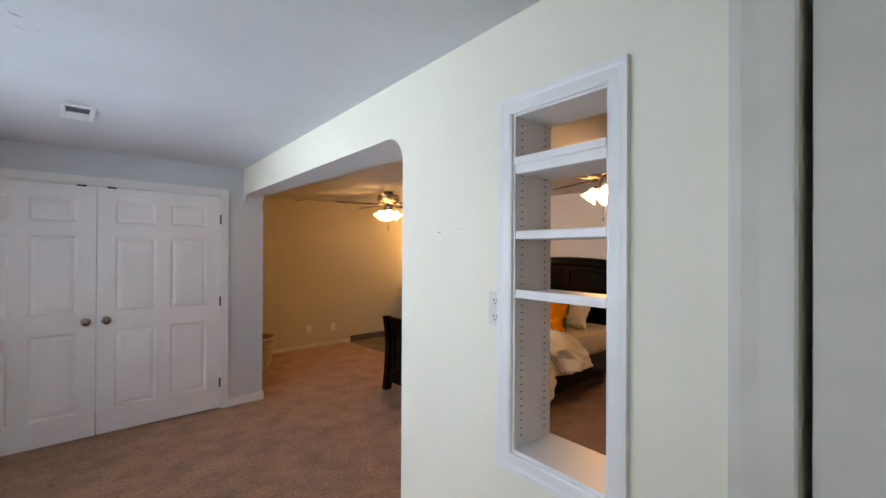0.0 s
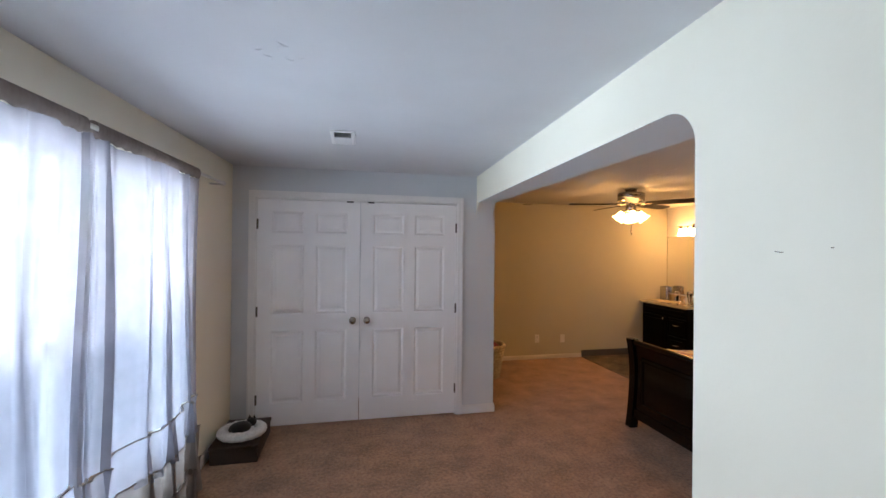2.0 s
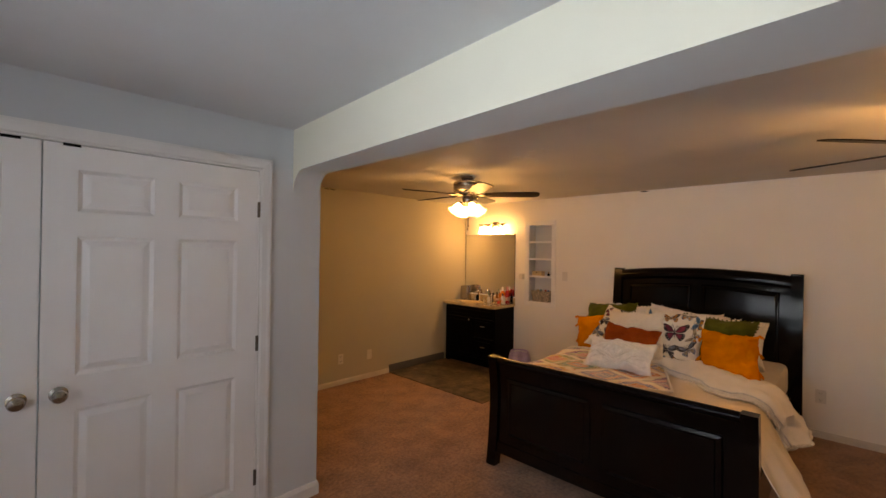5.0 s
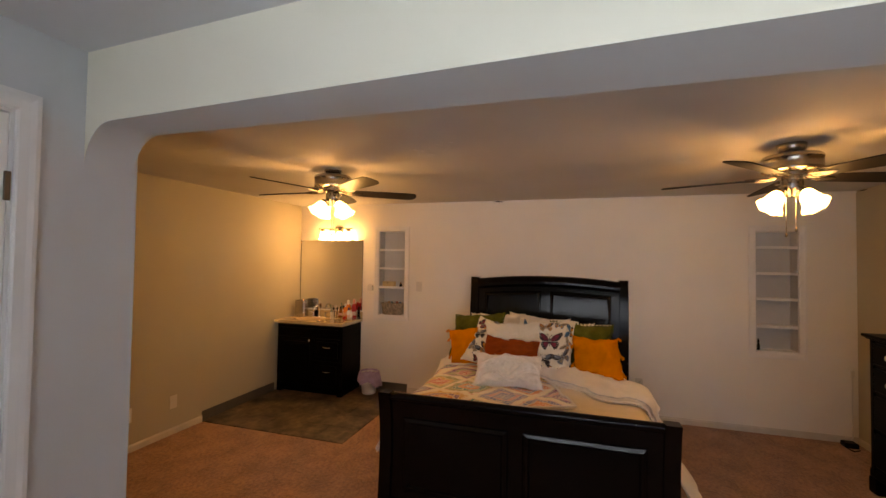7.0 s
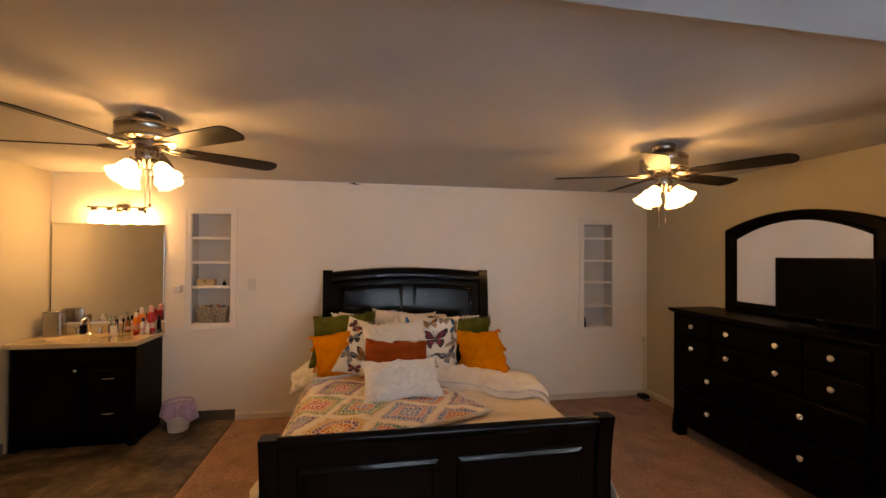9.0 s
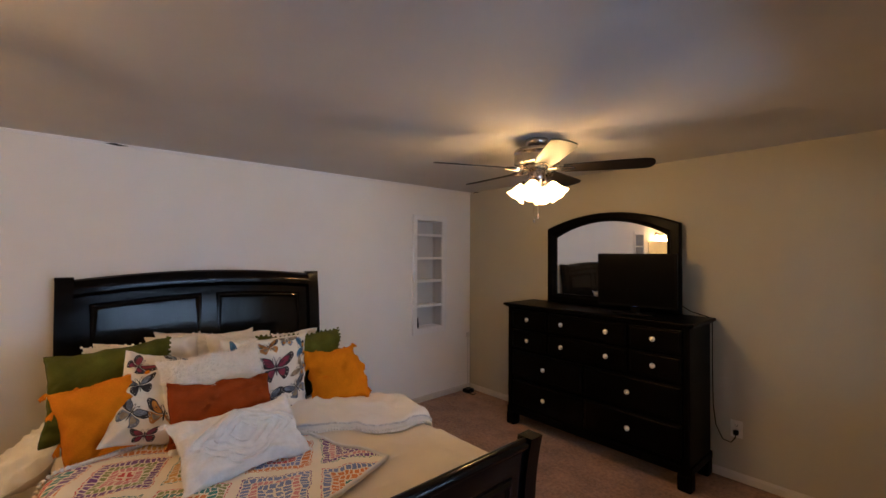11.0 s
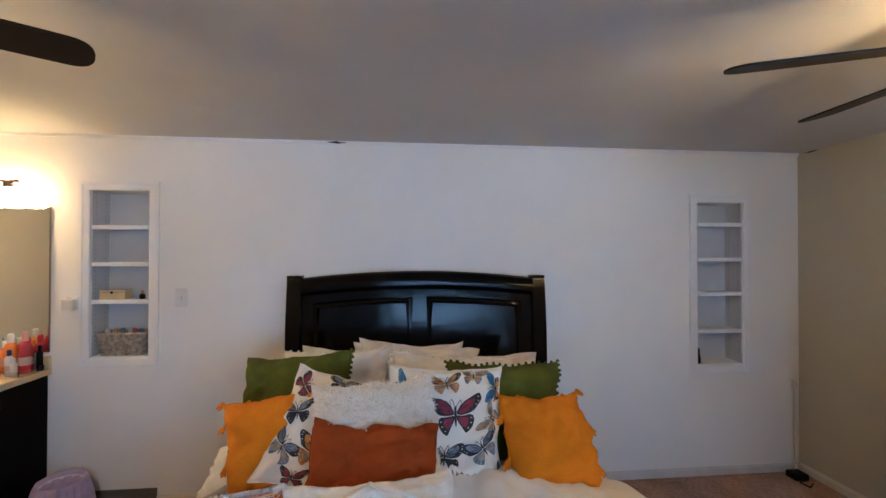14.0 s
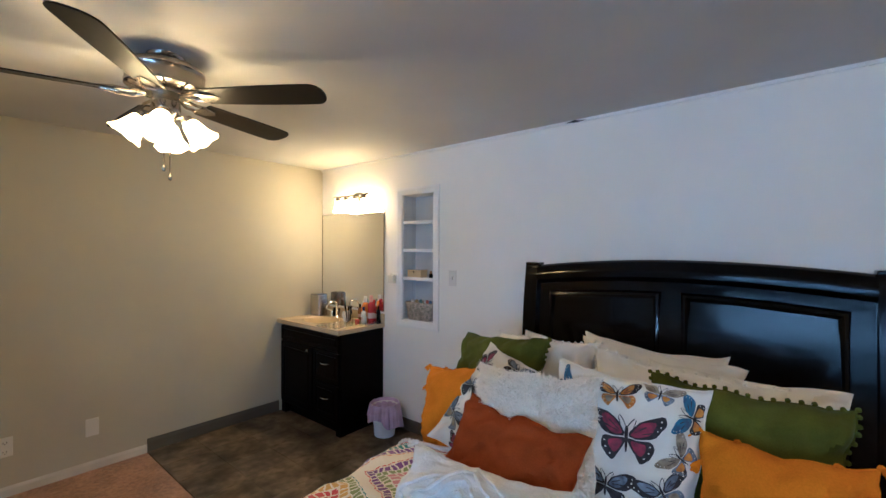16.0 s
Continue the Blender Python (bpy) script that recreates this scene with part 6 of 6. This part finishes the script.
tagged(fur, "long ivory pile", kind="stuff")

rm_, rw = prop((4.085, 3.865, 0.985), (4.06, 3.42, 0.955), 0.30, 40)
pillow(rm_, rw, 0.30, 0.13, RUST, 13, "plain rust velvet lumbar cushion")
km_, kw = prop((3.835, 3.905, 0.885), (3.885, 3.40, 0.885), 0.31, 52)
lp = pillow(km_, kw, 0.31, 0.13, KNIT_W, 14, "white tufted lumbar cushion with corner tassels")
tassels(lp, kw, 0.31, 0.13, 14, KNIT_W, (0.0, 0.25, 0.5, 0.75))
for ring in range(1, 5):
    bm = bmesh.new()
    k = ring / 4.6
    pts = []
    for q in range(41):
        a = q / 10
        f = a % 1
        cs = ((1, 0), (0, 1), (-1, 0), (0, -1), (1, 0))
        p0, p1 = cs[min(3, int(a))], cs[min(3, int(a)) + 1]
        u, v = (p0[0] + (p1[0] - p0[0]) * f) * k * 1.0, (p0[1] + (p1[1] - p0[1]) * f) * k * 1.0
        pt = pillow_point(kw, 0.31, 0.13, u, v, 1, 14)
        pts.append(pt + Vector((0.001 * math.sin(q * 3), 0.001 * math.cos(q * 5), 0.002)))
    tube(bm, pts, 0.0055, 6)
    part("tufted_ridge", bm, KNIT_W, lp)
pl = pillow(Matrix.Translation((4.66, 4.32, 0.60)) @ Euler((radians(-32), radians(-4), radians(10))).to_matrix().to_4x4(), 0.42, 0.34, 0.12, COTTON_W, 15, "white pillow slumped over the edge of the bed")

# ---- bedroom: dresser, mirror, television ----
DX0, DX1, DYF, DZ = 2.855, 4.395, 1.125, 1.085
ds = thing("dresser", pose(0, 0, 0), "black-brown dresser with ten drawers and white ceramic knobs", "dresser")
part("body", boxes(((DX0, YR + 0.02, 0.12), (DX1, DYF - 0.012, DZ)), bevel=0.004), DRESSER, ds)
part("top", boxes(((DX0 - 0.035, YR + 0.005, DZ + 0.012), (DX1 + 0.035, DYF + 0.035, DZ + 0.036)), bevel=0.008), DRESSER, ds)
part("top_moulding", boxes(((DX0 - 0.018, YR + 0.010, DZ), (DX1 + 0.018, DYF + 0.016, DZ + 0.012)), bevel=0.004), DRESSER, ds)
part("base_moulding", boxes(((DX0 - 0.012, YR + 0.015, 0.11), (DX1 + 0.012, DYF + 0.002, 0.165)), bevel=0.006), DRESSER, ds)
for x in (DX0 - 0.012, DX1 - 0.078):
    for y in (YR + 0.02, DYF - 0.078):
        bm = bmesh.new()
        box(bm, (x, y, 0.0), (x + 0.09, y + 0.09, 0.112), 0.012)
        part("foot", bm, DRESSER, ds)
for x in (DX0, DX1 - 0.035):
    part("corner_stile", boxes(((x, DYF - 0.03, 0.16), (x + 0.035, DYF, DZ)), bevel=0.004), DRESSER, ds)
top_cols, low_cols = ((2.90, 3.255), (3.27, 3.955), (3.97, 4.345)), ((2.90, 3.615), (3.63, 4.345))
for rows, cols in ((((0.905, 1.065), (0.715, 0.885)), top_cols), (((0.455, 0.690), (0.190, 0.430)), low_cols)):
    for b0, b1 in rows:
        for c0, c1 in cols:
            bm = bmesh.new()
            box(bm, (c0, DYF - 0.014, b0), (c1, DYF + 0.008, b1), 0.004)
            moulded(bm, (c0 + 0.012, b0 + 0.012, c1 - 0.012, b1 - 0.012), lambda a, b, h: Vector((a, DYF + 0.0085 + h, b)), (0, 0.006, 0.014), (0, 0.005, 0.005))
            d = part("drawer", bm, DRESSER, ds)
            wide = c1 - c0 > 0.6 and cols is top_cols
            for kx in ((c0 + 0.15, c1 - 0.145) if wide else ((c0 + c1) / 2,)):
                part("knob", lathed([(0.007, 0.0), (0.007, 0.008), (0.014, 0.013), (0.019, 0.020), (0.019, 0.027), (0.013, 0.033), (0.0005, 0.035)], 18, Matrix.Translation((kx, DYF + 0.012, (b0 + b1) / 2 + 0.004)) @ Euler((radians(-90), 0, 0)).to_matrix().to_4x4(), False), CERAMIC, d, "white ceramic knob", True)

dm = thing("dresser_mirror", pose(3.625, YR + 0.055, DZ + 0.036), "arched mirror in a black-brown frame on the dresser", "mirror")
hw, z_s, z_m = 0.59, 0.695, 0.815


def arch(w, zs, zm, k=20):
    return [(w - 2 * w * i / k, zs + (zm - zs) * (1 - (2 * i / k - 1) ** 2)) for i in range(k + 1)]


outer = [(-hw, 0.0), (hw, 0.0)] + arch(hw, z_s, z_m)
inner = [(-hw + 0.095, 0.085), (hw - 0.095, 0.085)] + arch(hw - 0.095, z_s - 0.085, z_m - 0.075)
mid = [((a[0] * 0.35 + b[0] * 0.65), (a[1] * 0.35 + b[1] * 0.65)) for a, b in zip(outer, inner)]
bm = bmesh.new()
rings = []
for ring, y in ((outer, -0.022), (outer, 0.012), ([(a[0] * 0.9 + b[0] * 0.1, a[1] * 0.9 + b[1] * 0.1) for a, b in zip(outer, inner)], 0.026), (mid, 0.028), ([(a[0] * 0.2 + b[0] * 0.8, a[1] * 0.2 + b[1] * 0.8) for a, b in zip(outer, inner)], 0.014), (inner, 0.012), (inner, -0.004)):
    rings.append([bm.verts.new((x, y, z)) for x, z in ring])
for p, q in zip(rings, rings[1:]):
    for i in range(len(p)):
        bm.faces.new((p[i], p[(i + 1) % len(p)], q[(i + 1) % len(p)], q[i]))
part("frame", bm, DRESSER, dm)
bm = bmesh.new()
prism(bm, [(a * 0.999, b) for a, b in inner], lambda a, b, d: Vector((a, d, b)), -0.006, 0.0)
part("mirror_glass", bm, MIRROR, dm, "clear mirror glass")
part("backing", boxes(((-hw + 0.02, -0.03, 0.02), (hw - 0.02, -0.022, z_s - 0.02))), BLACK, dm)

tv = thing("television", pose(3.295, 0.93, DZ + 0.036, 0, 0, 3), "small black flat television standing on the dresser", "television")
part("casing", boxes(((-0.295, -0.022, 0.048), (0.295, 0.016, 0.462)), bevel=0.006), BLACK, tv)
part("screen", boxes(((-0.278, 0.0165, 0.072), (0.278, 0.0185, 0.446))), SCREEN, tv, "dark glossy switched-off screen")
part("stand_neck", boxes(((-0.035, -0.012, 0.008), (0.035, 0.008, 0.055)), bevel=0.004), BLACK, tv)
part("stand_base", boxes(((-0.15, -0.075, 0.0), (0.15, 0.085, 0.010)), bevel=0.004), BLACK, tv)
part("indicator", boxes(((-0.02, 0.0165, 0.054), (0.02, 0.0178, 0.058))), colour_mat("blue_indicator", (0.05, 0.09, 0.4)), tv)
co = thing("television_lead", pose(0, 0, 0), "black cord from the television down to the outlet", "cord")
part("cord", tubed([(3.05, 0.86, 1.24), (2.95, 0.80, 1.16), (2.86, 0.74, 1.128), (2.835, 0.73, 1.10), (2.838, 0.725, 0.8), (2.835, 0.72, 0.5), (2.82, 0.715, 0.36), (2.78, 0.71, 0.27), (2.73, 0.712, 0.262), (2.705, 0.715, 0.30), (2.70, 0.715, 0.335)], 0.0035, 7), BLACK, co, "", True)
part("plug", boxes(((2.685, 0.6985, 0.325), (2.715, 0.728, 0.355)), bevel=0.005), BLACK, co)
cd = thing("power_strip", pose(0, 0, 0), "black adaptor on the carpet with a pale cord up the corner", "power strip")
part("adaptor", boxes(((5.20, 0.76, 0.0), (5.29, 0.86, 0.045)), bevel=0.01), BLACK, cd)
part("cord", tubed([(5.28, 0.78, 0.03), (5.315, 0.75, 0.06), (5.325, 0.745, 0.2), (5.318, 0.75, 0.35), (5.328, 0.742, 0.50), (5.33, 0.74, 0.62)], 0.006, 7), PLASTIC_W, cd, "", True)
part("cord", tubed([(5.22, 0.80, 0.03), (5.17, 0.86, 0.012), (5.12, 0.84, 0.008), (5.16, 0.78, 0.008)], 0.005, 7), BLACK, cd, "", True)
part("plug", boxes(((5.315, 0.73, 0.60), (5.344, 0.755, 0.66)), bevel=0.004), PLASTIC_W, cd)

# ---- bedroom: laundry basket beyond the arch ----
weave_basket("laundry_basket", pose(2.12, 5.95, 0.0), 0.14, 0.14, 0.21, 0.21, 0.40, WICKER_L, "pale straw laundry basket holding clothes", False, 12)
bm = bmesh.new()
grid(bm, 24, 12, lambda u, v: Vector((0.17 * v * math.cos(6.2832 * u), 0.17 * v * math.sin(6.2832 * u), 0.10 * (1 - v ** 2) + 0.03 * noise.noise(Vector((v * 4 * math.cos(6.2832 * u), v * 4 * math.sin(6.2832 * u), 0))))))
lo = thing("folded_clothes", pose(2.12, 5.95, 0.36), "dark red and grey clothes heaped in the basket", "clothes")
part("heap", bm, colour_mat("dark_red_cloth", (0.16, 0.03, 0.04), 0.9, 0.3), lo, "", True)

# ---- floor tiles, last ----
TS = 0.305
tile_bm = bmesh.new()
box(tile_bm, (0.0016, 0.0016, 0), (TS - 0.0016, TS - 0.0016, 0.0032))
full = bpy.data.meshes.new("tile")
tile_bm.to_mesh(full)
tile_bm.free()
full.materials.append(TILE)
x = 3.848
while x < XH - 0.02:
    y = 5.083
    while y < YL - 0.02:
        dx, dy = min(TS, XH - 0.008 - x), min(TS, YL - 0.008 - y)
        t = new("tile", full)
        t.parent = tp
        t.location, t.scale = (x, y, 0.003), (dx / TS, dy / TS, 1)
        y += TS
    x += TS
